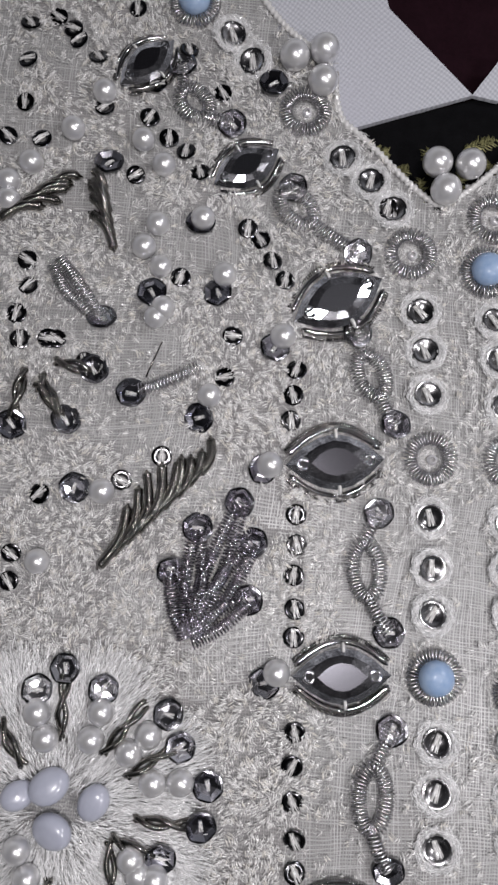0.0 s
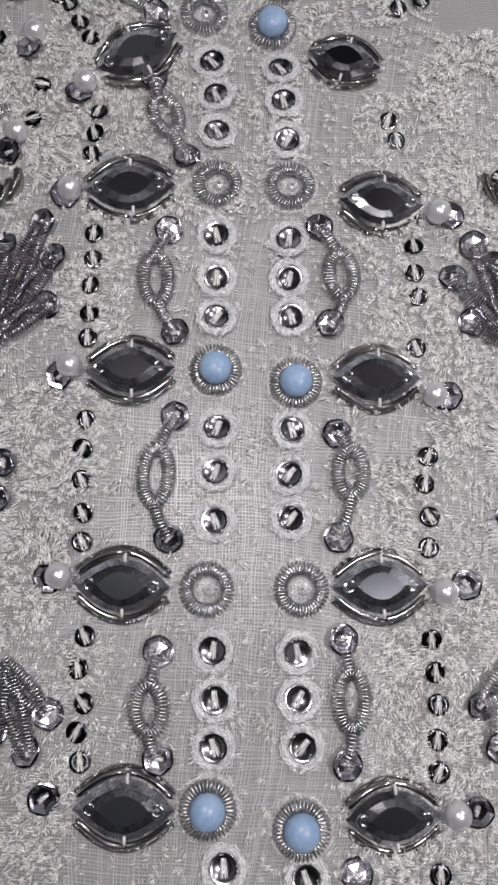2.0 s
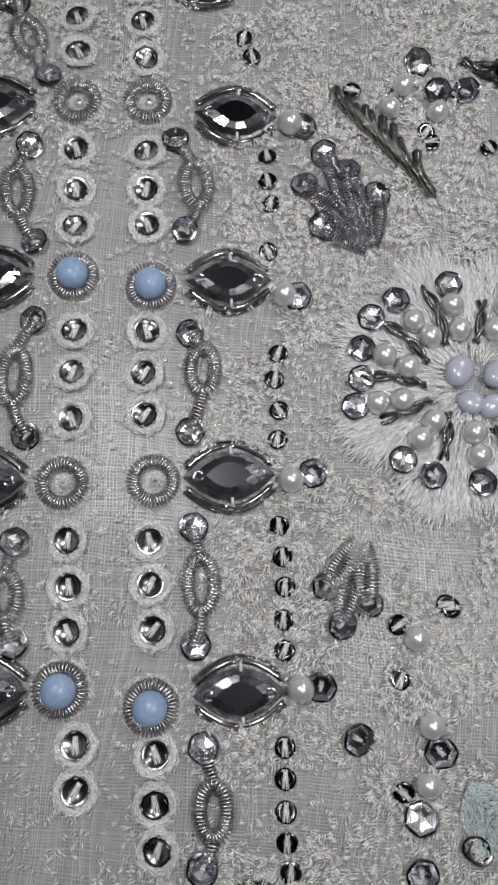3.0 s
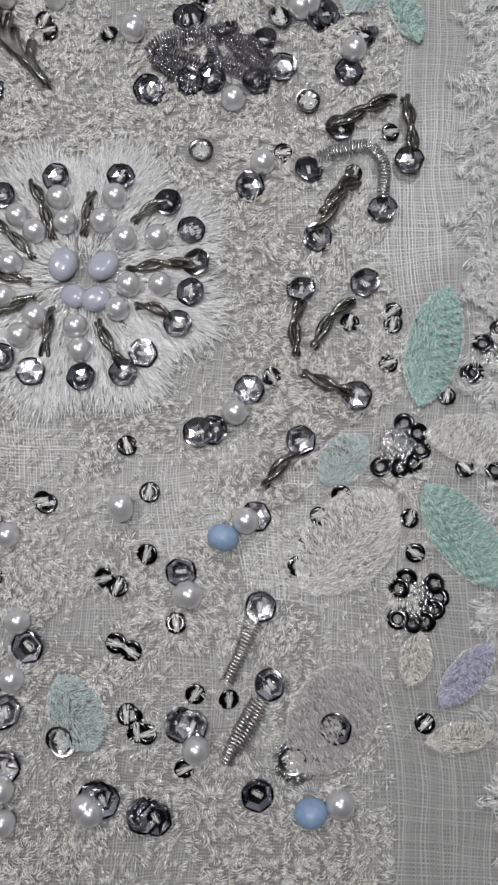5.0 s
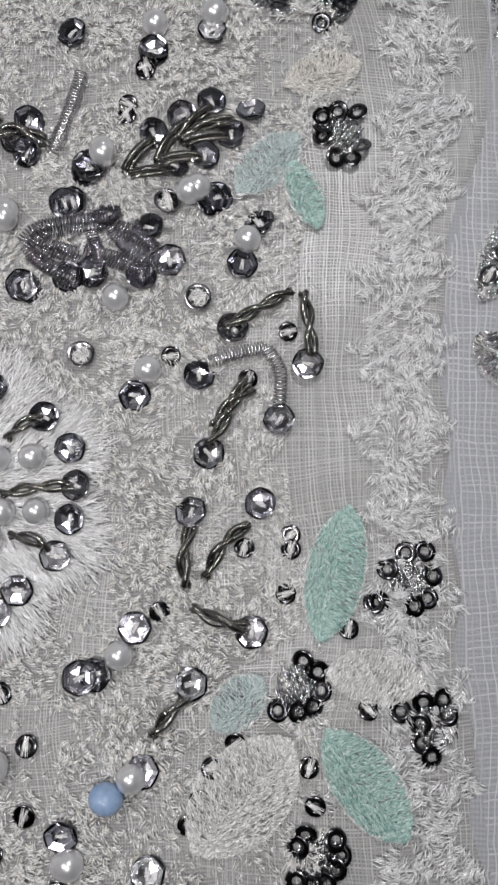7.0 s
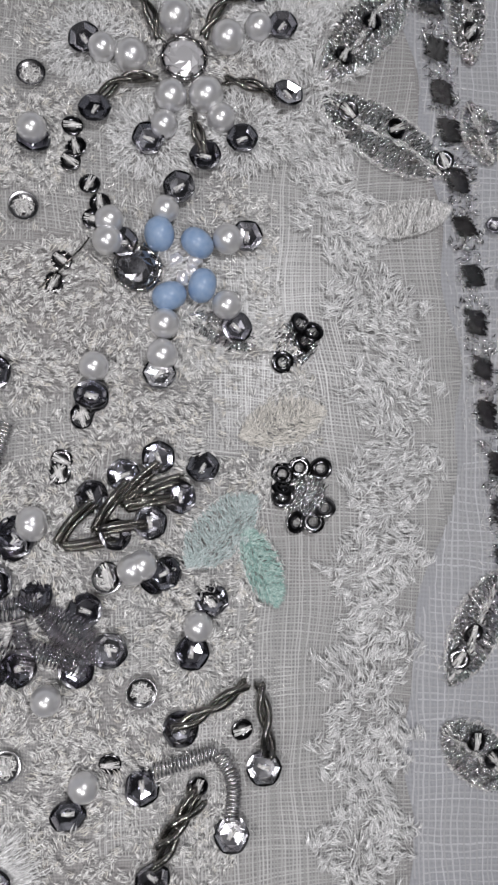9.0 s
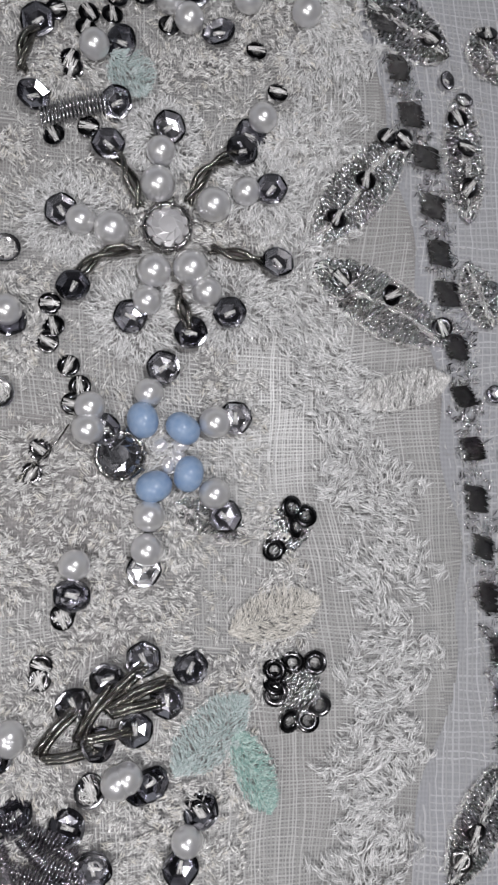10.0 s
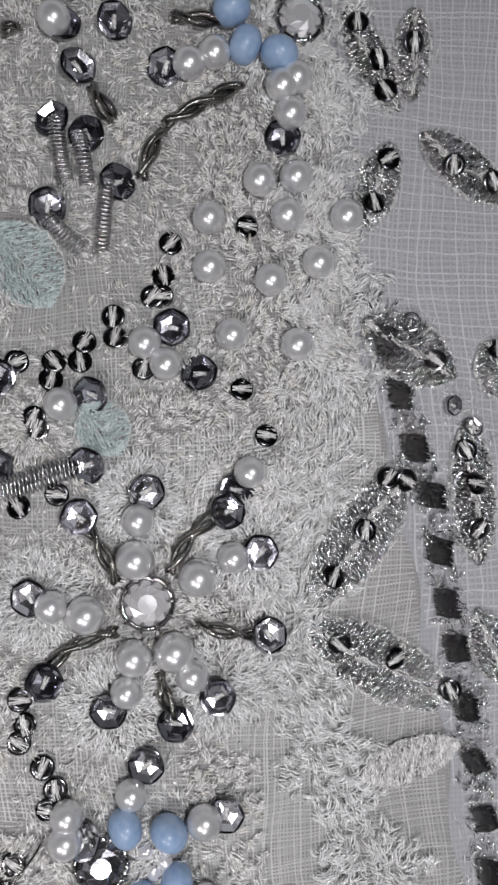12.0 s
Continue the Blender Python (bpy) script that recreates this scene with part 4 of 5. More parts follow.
fringe(46.6, 20.6, 3.0, 21.6, 8, 20000, "scalloped fringe of white silk round a beaded flower", 4.2)
fringe(-65.3, 19.9, 3.0, 21.6, 8, 20000, "scalloped fringe of white silk round a beaded flower", 4.2)
fringe(-49.6, 7.8, 1.5, 5.6, 7, 1500, "small round medallion of white silk stitches", 0.8)
for px, py, pr in ((91.5, 139.8, 5.2), (103.8, 132.7, 5.4), (79.3, 129.8, 5.6), (86.6, 116.9, 5.6), (98.6, 117.8, 5.6)):
    fringe(px, py, 1.2, pr * 1.1, 6, 1200, "furry white silk petal under a pearl flower", 1.2)


def cord_chance(x, y):
    return (np.abs(x - across(BLOCKS, y) - 0.2) < 2.0 + 0.6 * np.sin(y * 1.3)) * (y > 45) * (y < 162) * 0.9


hem = tube("hem", NECK[1:-1], 0.55, SILK, 0.9, 0.25, sides=7)
tagged(put("hem_cord", hem, 0, 0, -0.5), "white whipped hem along the neckline", "cord")

# ---------------------------------------------------------------- things

# pointed-oval crystals down both sides of the placket
for va, vb, vc, vd in ((-36, 66.3, -20.5, 67.8), (-34.4, 37.5, -19.5, 38.1), (-35, 86.8, -21, 94.3), (-47.1, 107.4, -36.5, 113.8), (-61.4, 122.4, -52.8, 130.9), (-34.4, 6.6, -19.3, 6.1), (-32.9, -23.1, -17.8, -23.3), (-1.1, 91.7, 11.8, 88.1), (3.4, 65.4, 18.1, 64.9), (2.2, 36.8, 16.8, 37.2), (2, 6.3, 17, 6.8), (3.6, -24.1, 18, -23.5), (5.7, -53.1, 19.4, -52.7),):
    marquise(va, vb, vc, vd)

# dished sequins of the placket
for va, vb in ((-15.9, 89.4), (-15.2, 83.5), (-14.9, 77.1), (-14.6, 59.6), (-14.5, 52.6), (-14.4, 46.2), (-13.9, 29.1), (-14, 22.6), (-13.9, 15.5), (-13.8, -2.5), (-13.5, -9.1), (-13.4, -15.4), (-4.9, 88.3), (-4.4, 82.6), (-3.8, 75.8), (-3.4, 59), (-3.4, 52.6), (-3.1, 46.5), (-3, 29), (-3.2, 22.4), (-3, 16), (-2.1, -2.6), (-1.9, -8.9), (-1.3, -15.2),):
    eyelet(va, vb)
for va, vb in ((-0.8, -31.9), (-0.8, -38.2), (-0.3, -44.1), (-11.8, -30.6), (-11.7, -36.5), (-19.8, 104.9), (-23.2, 109.2), (-27.4, 112.7), (-41.2, 127.8), (-44.4, 132.1), (-1.2, 108.6), (2.5, 113.1),):
    eyelet(va, vb)

# placket rosettes
for va, vb in ((-14.3, 37.9), (-14.1, -23.2), (-6.3, 95.6), (-2.4, 36.1), (-1.5, -25.6), (-50.3, 136.7),):
    rosette(va, vb, True)
for va, vb in ((-14.7, 67.9), (-14.9, 5.8), (-17.4, 98), (-3.4, 67.8), (-1.6, 6), (0.5, -52.5), (-33.2, 119.7), (-5.1, 103.8),):
    rosette(va, vb)

# wire curls beside the placket
for va, vb, vc, vd, ve, vf in ((-22, 60.1, -20.4, 43.6, -23.7, 52.1), (-25.2, 85.8, -19.6, 72.5, -23.1, 79.7), (-34.7, 107.6, -25.2, 97.9, -34.2, 104.5), (-51.7, 126.3, -44, 117.3, -49.8, 120.4), (-20, 30.8, -20.5, 13, -22.7, 22), (-21.5, -2.8, -21.1, -16.8, -22.5, -10.4), (1.2, 60.9, 2.9, 45.4, 4.5, 53.2), (3.8, 28.6, 3.7, 13.3, 5.6, 22.8), (4.2, -0.8, 4.6, -17.3, 5.4, -8.9), (5.8, -31.1, 5.7, -46.4, 7.2, -39.1),):
    curl(va, vb, vc, vd, ve, vf)

# columns of small sequins
for va, vb in ((-33.5, 59.5), (-33.4, 55.3), (-33.7, 51.1), (-33.5, 46.5), (-33.6, 42.7), (-33.8, 80.2), (-34.2, 76.5), (-34.5, 72.8), (-37.6, 96.4), (-39.4, 99.5), (-41.3, 101.2), (-35.7, 93.5), (-50.8, 112.9), (-48.6, 109.7), (-56.4, 118.1), (-53.4, 114.9), (-33.2, 30.1), (-33.5, 25.8), (-33.4, 21.2), (-33, 16.4), (-32.9, 12.3), (-31.8, -0.8), (-32.5, -5.2), (-31.5, -9.8),):
    sequin(va, vb, 1.5, 14, None, "small ring sequins", True, True)
for va, vb in ((-32.3, -13.6), (-31.6, -17.4), (12.2, 79.3), (13.5, 76), (18.1, 101.3), (14.4, 99.7), (-20.7, 105.1), (15.8, 58.1), (15.8, 53.8), (16.2, 49.9), (15.7, 41.8), (17, 25.3), (16.4, 21.3), (17, 16.5), (16.7, 12.1), (16.7, -0.7), (17.1, -5.1), (17.4, -9.4), (17.1, -14), (17.2, -18.2), (17, -31.1), (17, -35.2), (17, -39.4), (17.1, -43.3),):
    sequin(va, vb, 1.5, 14, None, "small ring sequins", True, True)
for va, vb in ((17.5, -47),):
    sequin(va, vb, 1.5, 14, None, "small ring sequins", True, True)

# cups and pearls at the crystals' tips
for va, vb in ((-38.4, 65.9), (-37.3, 36.7), (-37.1, 83.2), (-37.3, 7.1), (20.1, 34.5), (21.9, 7), (22.2, -23), (23.5, -52), (21.5, 63.1),):
    cup(va, vb, 2.2)
for va, vb in ((-37.4, 66.3), (-35.9, 38.1), (-35.9, 84.8), (-35.7, 7.5), (18, 34.4), (18.5, 5.9), (19.3, -23.3), (20.8, -53.1), (19.5, 63.3),):
    pearl(va, vb, 1.9)

# pearl clusters on the neckline
for va, vb in ((-13.6, 111.8), (-8.7, 111.7), (-12.4, 107.6), (-35, 127.9), (-30.5, 129.2), (-30.7, 124.1),):
    pearl(va, vb, 2.3, 'neckline pearls')

# loose beads and sequins beside the placket
for va, vb in ((-75, 126.7), (-67.6, 130.2), (-64.5, 127.6), (-63.2, 119.4), (-72.2, 114.1), (-73.1, 95.3), (-72.8, 91.5), (-73.5, 83.5), (-69.5, 83.7), (-43.1, 84.9), (-44.1, 78.8), (-52.6, 67.2), (-69.4, 61.5), (-58.1, 63.7), (-50.9, 93.4), (-68.5, 132), (-75, 132.7), (-50.9, 129.2), (-74.2, 87.3),):
    sequin(va, vb, 1.5)
for va, vb in ((-48.3, 101.6), (-54.9, 90.9), (-45.3, 91.2), (-64.7, 62.4), (-57.3, 76), (-47.4, 72.9), (-62, 86.8), (-38, 124.1), (-62.9, 79.3), (-62, 110.5), (-73.9, 71.3), (-66.4, 71.9),):
    cup(va, vb, 2.2, 28, None, True)
for va, vb in ((-76.3, 106.8), (-73.2, 109.8), (-76.1, 103.9), (-53.9, 110.1), (-57, 113.9), (-67.4, 115.3), (-54.4, 101), (-56.3, 97.5), (-47.9, 102.1), (-44.5, 93.7), (-53.2, 88.4), (-46.2, 75.9), (-60.6, 62), (-68.9, 52.2), (-63.1, 121.3),):
    pearl(va, vb, 1.8)
coil([(-68.5, 95.6), (-64.6, 90.9), (-61.8, 86.2)])
coil([(-69.3, 94.5), (-67.4, 90.4), (-63.2, 87.2)])
coil([(-56.3, 76.5), (-52.7, 77.6), (-47.6, 80.3)])
twist([(-72.4, 79.4), (-72.9, 75.3), (-73.7, 71.7)])
twist([(-70, 78.7), (-69, 75.4), (-67.8, 73)])
twist([(-68.5, 80.4), (-65.6, 79.6), (-62.8, 78.9)])
twist([(-71, 76.2), (-69.5, 77), (-66.8, 72.3)])
feather(-61.4, 50.8, -46.3, 65.6, 9, 11, 20)
feather(-78.3, 100.7, -68.9, 107.6, 6, 8, -14)
feather(-60.5, 96.2, -62.6, 107, 6, 8, 16)
feather(42.7, 50, 27.8, 66.6, 9, 10, -18)
spray((-47.9, 42.3), ((-47.2, 57.2), (-41.3, 61), (-39.3, 55.4), (-50.5, 51.4), (-39.9, 47.7)), None)
spray((31.3, 42.4), ((21.6, 52.9), (24.9, 58.4), (32.9, 51.2), (24.2, 46), (28.4, 55.3)), None)
spray((28.4, -3.3), ((23.4, -9.2), (29.2, -11.7), (25.3, -14.6)), SILVER)

# beaded flowers
rays(46.6, 20.6, ((44, 22.1, 2.5), (49.8, 21.6, 2.5), (45.5, 17.3, 2.1), (48.7, 16.7, 2.2),),
     ((36.3, 22.8, 1.85), (32.9, 24.6, 1.85), (39.9, 27.5, 1.85), (37.4, 30, 1.85), (44.4, 28.6, 1.85), (43.5, 32.5, 1.85), (49.8, 28.6, 1.85), (51.8, 32.3, 1.85), (53.1, 25.7, 1.85), (57.8, 25.6, 1.85), (53.5, 18.6, 1.85), (58.1, 18.4, 1.85), (51.8, 15, 1.85), (45.7, 12.7, 1.85), (46.2, 9.2, 1.85), (39.8, 14.5, 1.85), (37.6, 11.8, 1.85), (35.2, 17.7, 1.85), (31.6, 17.3, 1.85),),
     ((29.5, 25.7), (35, 33.3), (43.2, 35.8), (52.7, 35.3), (62.8, 26.4), (62.5, 17), (55.2, 8.3), (46.4, 5.2), (35, 8.7), (28.3, 16.8), (31.2, 30.6), (59.6, 30.9), (60.4, 12.3), (52.4, 5.5), (39.1, 6.4), (29.4, 21), (63.5, 21.4),),
     ([(39.8, 23.4), (35.7, 28.1), (31.4, 30.7)], [(42.5, 26.1), (41.1, 32.1), (39, 35.9)], [(46.9, 26.4), (47.8, 30.1), (48.3, 33.8)], [(54.1, 28.1), (56.7, 30.1), (59.8, 31.3)], [(53, 20.9), (58.7, 21.5), (63.4, 21.5)], [(54, 15.5), (57.3, 15), (59.9, 13.1)], [(48.6, 13.8), (50.6, 9.4), (52.5, 6.3)], [(42.1, 16.2), (41.8, 13.1), (40.9, 8.3)], [(39.8, 18), (36.1, 15.9), (31.8, 14.6)], [(39.3, 20.1), (33.7, 21.3), (29, 21.4)],),
     'flower of pearls, lavender beads and dark wires with sequin tips', 0, ())
rays(-65.4, 20.8, ((-65.5, 23.1, 2.8), (-59.6, 21.1, 2.5), (-64.8, 17.5, 2.8), (-69.6, 21.8, 2.3),),
     ((-67.7, 32.4, 1.85), (-66.4, 29.1, 1.85), (-59.2, 32.6, 1.85), (-60.4, 29, 1.85), (-52.8, 29.7, 1.85), (-55.3, 27.4, 1.85), (-52, 23.7, 1.85), (-48.3, 23.8, 1.85), (-69.3, 15, 1.85), (-67.8, 11.6, 1.85), (-54.5, 14.1, 1.85), (-51.3, 11.7, 1.85), (-73.7, 28.9, 1.85), (-61.8, 8.6, 1.85), (-61.8, 5.9, 1.85), (-67.3, 9.5, 1.85), (-53.5, 12.3, 1.85),),
     ((-59.1, 35.5), (-67.9, 35.2), (-44.7, 23.4), (-64.2, 38.1), (-50.2, 32.3), (-45.5, 18.3), (-48.5, 28.3), (-50.6, 14.3), (-61.4, 3.2), (-55.7, 3.6), (-67, 4.3),),
     ([(-64.3, 28.4), (-64.4, 33.1), (-64.2, 37.5)], [(-59, 26.7), (-56.1, 30.4), (-53.1, 34.1)], [(-55.8, 23.9), (-52.6, 26.4), (-48.9, 28.2)], [(-54.5, 19), (-50.4, 18.6), (-46.3, 18.3)], [(-69, 25.1), (-71.1, 28.6), (-72.8, 31.5)], [(-57.4, 16.7), (-54, 15.4), (-51, 14.6)], [(-57.6, 16.4), (-56.8, 11.9), (-56.4, 6.3)], [(-65, 11.7), (-65.7, 8), (-66.6, 5)],),
     'flower of pearls, lavender beads and dark wires with sequin tips', 0, ())
rays(91.4, 128.1, (),
     ((90.5, 133.2, 2.25), (91.2, 137.6, 1.9), (97.3, 130.4, 2.25), (101.6, 132.2, 1.85), (84.5, 127.7, 2.2), (80.8, 129, 1.85), (89.3, 122.3, 2.15), (88.2, 118.6, 1.85), (93.9, 122.4, 2.3), (95.7, 119.4, 1.9),),
     ((104.9, 132.4), (78.6, 130.3), (86.1, 116.8), (98.4, 116.6), (92.4, 140.8), (84.7, 138.6), (101.4, 137.5), (79.4, 120.7), (104.9, 122.8), (93.4, 114.3),),
     ([(88.3, 130.5), (86.7, 135.7), (84.7, 138.5)], [(94.1, 131), (96.8, 135.4), (101.4, 137.6)], [(88, 125.3), (83.3, 125), (79.9, 122.3)], [(96.4, 125.2), (99.7, 123.9), (104.1, 122.9)], [(92, 120.5), (92.5, 117.1), (93.4, 114.5)],),
     'white pearl flower with a round crystal heart and dark wires', 3.1, ())
rays(89.5, 99.6, (),
     ((87.7, 107.2, 1.85), (95.5, 103, 2), (94.8, 94.3, 2), (86.7, 92.2, 2), (86.2, 88.2, 2.05), (80.5, 105.9, 1.85),),
     ((89.7, 110.2), (98.1, 103.4), (95.8, 91.4), (85.7, 85.8), (81.9, 102.9),),
     (),
     'blue opal bead flower with pearl tips', 0, ((86.7, 103.8, 2.25), (91.5, 102.5, 2.25), (87.5, 95.7, 2.25), (91.8, 96.9, 2.25),))
rhinestone(83.7, 99.8, 3.1, None, FACET)
heart = holder("clear_beads", 89.5, 99.6, "clear drop beads and white thread in the blue flower", "bead cluster")
for ex, ey, turn in ((88.6, 100.6, 25), (90.6, 99.2, -40), (89.4, 98.2, 80), (91.2, 100.6, 10)):
    put("clear_bead", SEED, ex, ey, 1.1, 0, 70, turn, (1.0, 0.9, 1.7), heart)
put("thread", fibres("thread", np.random.normal(0, 1.3, (90, 2)), np.random.normal(0.5, 0.7, 90), 2.2, 0.06, FLOSS, 1.4, 0.6), 89.5, 99.6, 0, 0, 0, 0, 1, heart, "white couching thread")
rhinestone(115.9, 195.7, 3.0)

# field between the flowers
for va, vb in ((52.5, -4.8), (41, -12.5), (33.3, -14.8), (55.5, -11.6), (33.3, -22.3), (54.9, -20.2), (48.9, -23.2), (50.8, -24.4), (50.3, -32), (52.4, -33.2), (33.1, -37.1), (51.6, -41.4), (52.9, -43.7), (58.6, -29.7), (41.4, 62.3), (29.7, 69.7),):
    sequin(va, vb, 1.5)
for va, vb in ((35.7, -16.7), (51.6, -13.9), (37.2, -28.4), (36.3, -36), (34.8, -50.1), (35, -54.2), (45.9, -52.7), (60, -26), (35.5, 65.8), (55.3, 60.3),):
    pearl(va, vb, 1.78)
for va, vb in ((38.4, -31.8), (35.3, -40.4), (35, -47.3), (47, -51.4), (53.3, -54.3), (27, -30), (62.7, -3.6), (58.7, -43.1), (57.1, 70.7), (48.2, 69.3), (40.5, 74.7), (57.1, 49.7), (67.5, 66.2),):
    cup(va, vb, 2.3)
for va, vb in ((42.5, -44.1), (64.7, 39.4), (43, -44.6), (73.5, -48.4), (81.2, 46.5), (77.6, 60.6), (71.5, 126), (69.7, 108.3),):
    dotted(va, vb)

# field of cups, pearls and wires
for va, vb in ((78.5, 16.7), (87.9, 17.3), (85.4, 0.6), (70.2, 2.3), (64.9, -3.3), (77, -5.4), (70.1, -15.8), (81.2, 24.7), (91.2, 28.5), (95.7, 36), (70.2, -28.2), (59.6, -22.7), (60.4, -43.4), (77.8, 52.1), (71.2, -38.4),):
    cup(va, vb, 2.2)
for va, vb in ((80.6, 35.3), (85.7, 41.7), (79.6, -44.4), (84.8, 60.8), (87.6, 50.8), (90.6, 56.7), (68.6, -52.3), (48.1, -52.3), (55.1, -54.7), (71.7, 33.3), (57.5, 49.3), (67, 50.6),):
    cup(va, vb, 2.2, 26, None, True)
for va, vb in ((68, -1), (68.8, -16.3), (60.6, -26), (51.6, -13.4), (60.8, -46.2), (73.8, 36.4), (88.6, 54), (69.9, 46.9), (55.1, 59.2), (69.2, 67.8), (46.6, -53.4), (79.4, -53.8), (82.1, 62),):
    pearl(va, vb, 1.9)
for va, vb in ((65.6, -18.4), (75.5, -54.6),):
    opal(va, vb, 2.2)
for va, vb in ((85.2, 11.6), (60.9, -39.2), (52.4, -41.9), (54.2, -44.1), (65.4, -40.1), (59.1, -48.7), (82.3, -13.2), (79.1, -16.1), (77.3, -19.9), (75.6, -22.8), (91.4, 11), (90.3, 5.2), (91.5, 12.9), (98.2, 0.1), (99.9, -10.4), (91.6, -17), (92, -21.8), (91.5, -44.4), (77.8, 60.7), (77, 38.4), (42.1, 60.5), (51.3, 59.5), (40.3, -12), (73.5, 4.1),):
    sequin(va, vb, 1.4)
for va, vb in ((93.3, 40.8), (87.3, 34.5),):
    sequin(va, vb, 1.4)
twist([(77.3, 6.7), (76.9, 11.3), (78.5, 15.4)])
twist([(79.6, 7.8), (82.5, 12.7), (86.3, 14.8)])
twist([(77.6, 4.5), (81.1, 2.4), (85.1, 1.1)])
twist([(71.5, -11.8), (74, -8.8), (76.7, -6.6)])
twist([(84.4, 41.7), (89.7, 44.1), (94.5, 46.6)])
twist([(95.8, 46.5), (96.2, 41.4), (96.4, 36.9)])
twist([(86.9, 35), (84.5, 29.7), (81.3, 25.5)])
twist([(81.9, 27.9), (84.1, 30.6), (88.1, 33.4)])
coil([(82, 37.1), (85.9, 38), (90, 38.7)])
coil([(90.1, 38.4), (92, 35.4), (91.3, 30.2)])
coil([(69.8, -29.6), (67.7, -33.6), (65.2, -37.8)])
coil([(69, -29.2), (67.2, -34.3), (65.7, -37.5)])
coil([(70.1, -40.3), (67.9, -44.5), (64.4, -47.8)])
coil([(69.2, -40.2), (66.4, -44.4), (64.7, -48.2)])
cloud = holder('wire_spray', 67.4, 54.5, 'tangle of coiled mauve wires with dark cup sequins', 'wire spray', 'wire sprays')
coil([(57.3, 55.8), (59, 57.8), (63.7, 58.3), (69.4, 58.8)], cloud, 0.66, MAUVE)
coil([(a + 0.5, b - 1.1) for a, b in [(57.3, 55.8), (59, 57.8), (63.7, 58.3), (69.4, 58.8)]], cloud, 0.6, MAUVE)
coil([(57.7, 55.1), (60.3, 52.4), (63.8, 50.9)], cloud, 0.66, MAUVE)
coil([(a + 0.5, b - 1.1) for a, b in [(57.7, 55.1), (60.3, 52.4), (63.8, 50.9)]], cloud, 0.6, MAUVE)
coil([(65.9, 54.1), (69.7, 53), (73.9, 50.7)], cloud, 0.66, MAUVE)
coil([(a + 0.5, b - 1.1) for a, b in [(65.9, 54.1), (69.7, 53), (73.9, 50.7)]], cloud, 0.6, MAUVE)
coil([(69.2, 57.6), (71.8, 54.1), (76, 51.8)], cloud, 0.66, MAUVE)
coil([(a + 0.5, b - 1.1) for a, b in [(69.2, 57.6), (71.8, 54.1), (76, 51.8)]], cloud, 0.6, MAUVE)
coil([(66.8, 56.9), (67.8, 53.5), (67.3, 51.1)], cloud, 0.66, MAUVE)
coil([(a + 0.5, b - 1.1) for a, b in [(66.8, 56.9), (67.8, 53.5), (67.3, 51.1)]], cloud, 0.6, MAUVE)
coil([(70.4, 57.5), (73.8, 56), (75.7, 53.9)], cloud, 0.66, MAUVE)
coil([(a + 0.5, b - 1.1) for a, b in [(70.4, 57.5), (73.8, 56), (75.7, 53.9)]], cloud, 0.6, MAUVE)
coil([(59.7, 55.7), (62, 54.7), (65.1, 53.7)], cloud, 0.66, MAUVE)
coil([(a + 0.5, b - 1.1) for a, b in [(59.7, 55.7), (62, 54.7), (65.1, 53.7)]], cloud, 0.6, MAUVE)
cup(69.2, 58.9, 2.2, 25, cloud, True)
cup(75, 56.9, 2.2, 25, cloud, True)
cup(77.5, 51.9, 2.2, 25, cloud, True)
cup(73.5, 50, 2.2, 25, cloud, True)
cup(66.9, 51.2, 2.2, 25, cloud, True)
cup(63.3, 50.6, 2.2, 25, cloud, True)
cup(64.6, 61.3, 2.2, 25, cloud, True)

# sequin flowers
ring_flower(107, 5.9, ((104.1, 7.5), (106.7, 9.5), (109.3, 9.5), (110, 6.2), (109, 3.3), (107.2, 2.4), (102.5, 3.3), (101.9, 3.2)))
ring_flower(90.8, -7.2, ((91.9, -3.6), (93.7, -5.1), (93.9, -7.5), (92.8, -9.4), (90.7, -9.9), (88.1, -9.6)))
ring_flower(91.7, -28.1, ((90.5, -25.2), (94.3, -26.1), (94.7, -28), (94, -29.5), (92.6, -31.1), (90.8, -31.2), (88.9, -30.6), (89.4, -26.5)))
ring_flower(108.7, -13.1, ((107.2, -10), (109.8, -9.8), (106.5, -12.6), (106.5, -15), (107.6, -16.9), (104.1, -10.9), (110.1, -11.8)))
ring_flower(103.4, 69.2, ((100.7, 72.2), (103, 72.9), (105.8, 72.6), (100.6, 70.6), (100.5, 69.3), (102.1, 65.9), (104.3, 65.8), (105.9, 67.5)))
ring_flower(103.6, 89.3, ((104.5, 91.9), (106.1, 90.7), (105, 89.5), (101.8, 86.8)))

# thread leaves
thread_leaf(99.7, 16, 94.4, -1, 7.5, TEAL, 'pale teal satin-stitched leaf on organza', 9, 0.6)
thread_leaf(94.4, -12.7, 103.3, -26.7, 8, TEAL, 'pale teal satin-stitched leaf on organza', 9, 0.6)
thread_leaf(95.5, 65.6, 98.8, 55.7, 4.5, TEAL, 'pale teal satin-stitched leaf on organza', 9, 0.6)
thread_leaf(79.8, -11.1, 86.2, -5.4, 6, PALE_TEAL, 'faint teal stitched patch on lace', 7, 0.6)
thread_leaf(87.7, 61.6, 96.9, 69.5, 6.5, PALE_TEAL, 'faint teal stitched patch on lace', 6, 0.6)
thread_leaf(42.6, -36.1, 47, -45.7, 7, PALE_TEAL, 'faint teal stitched patch on lace', 6, 0.6)
thread_leaf(86.3, 151.1, 90, 145.6, 6, PALE_TEAL, 'faint teal stitched patch on lace', 6, 0.6)
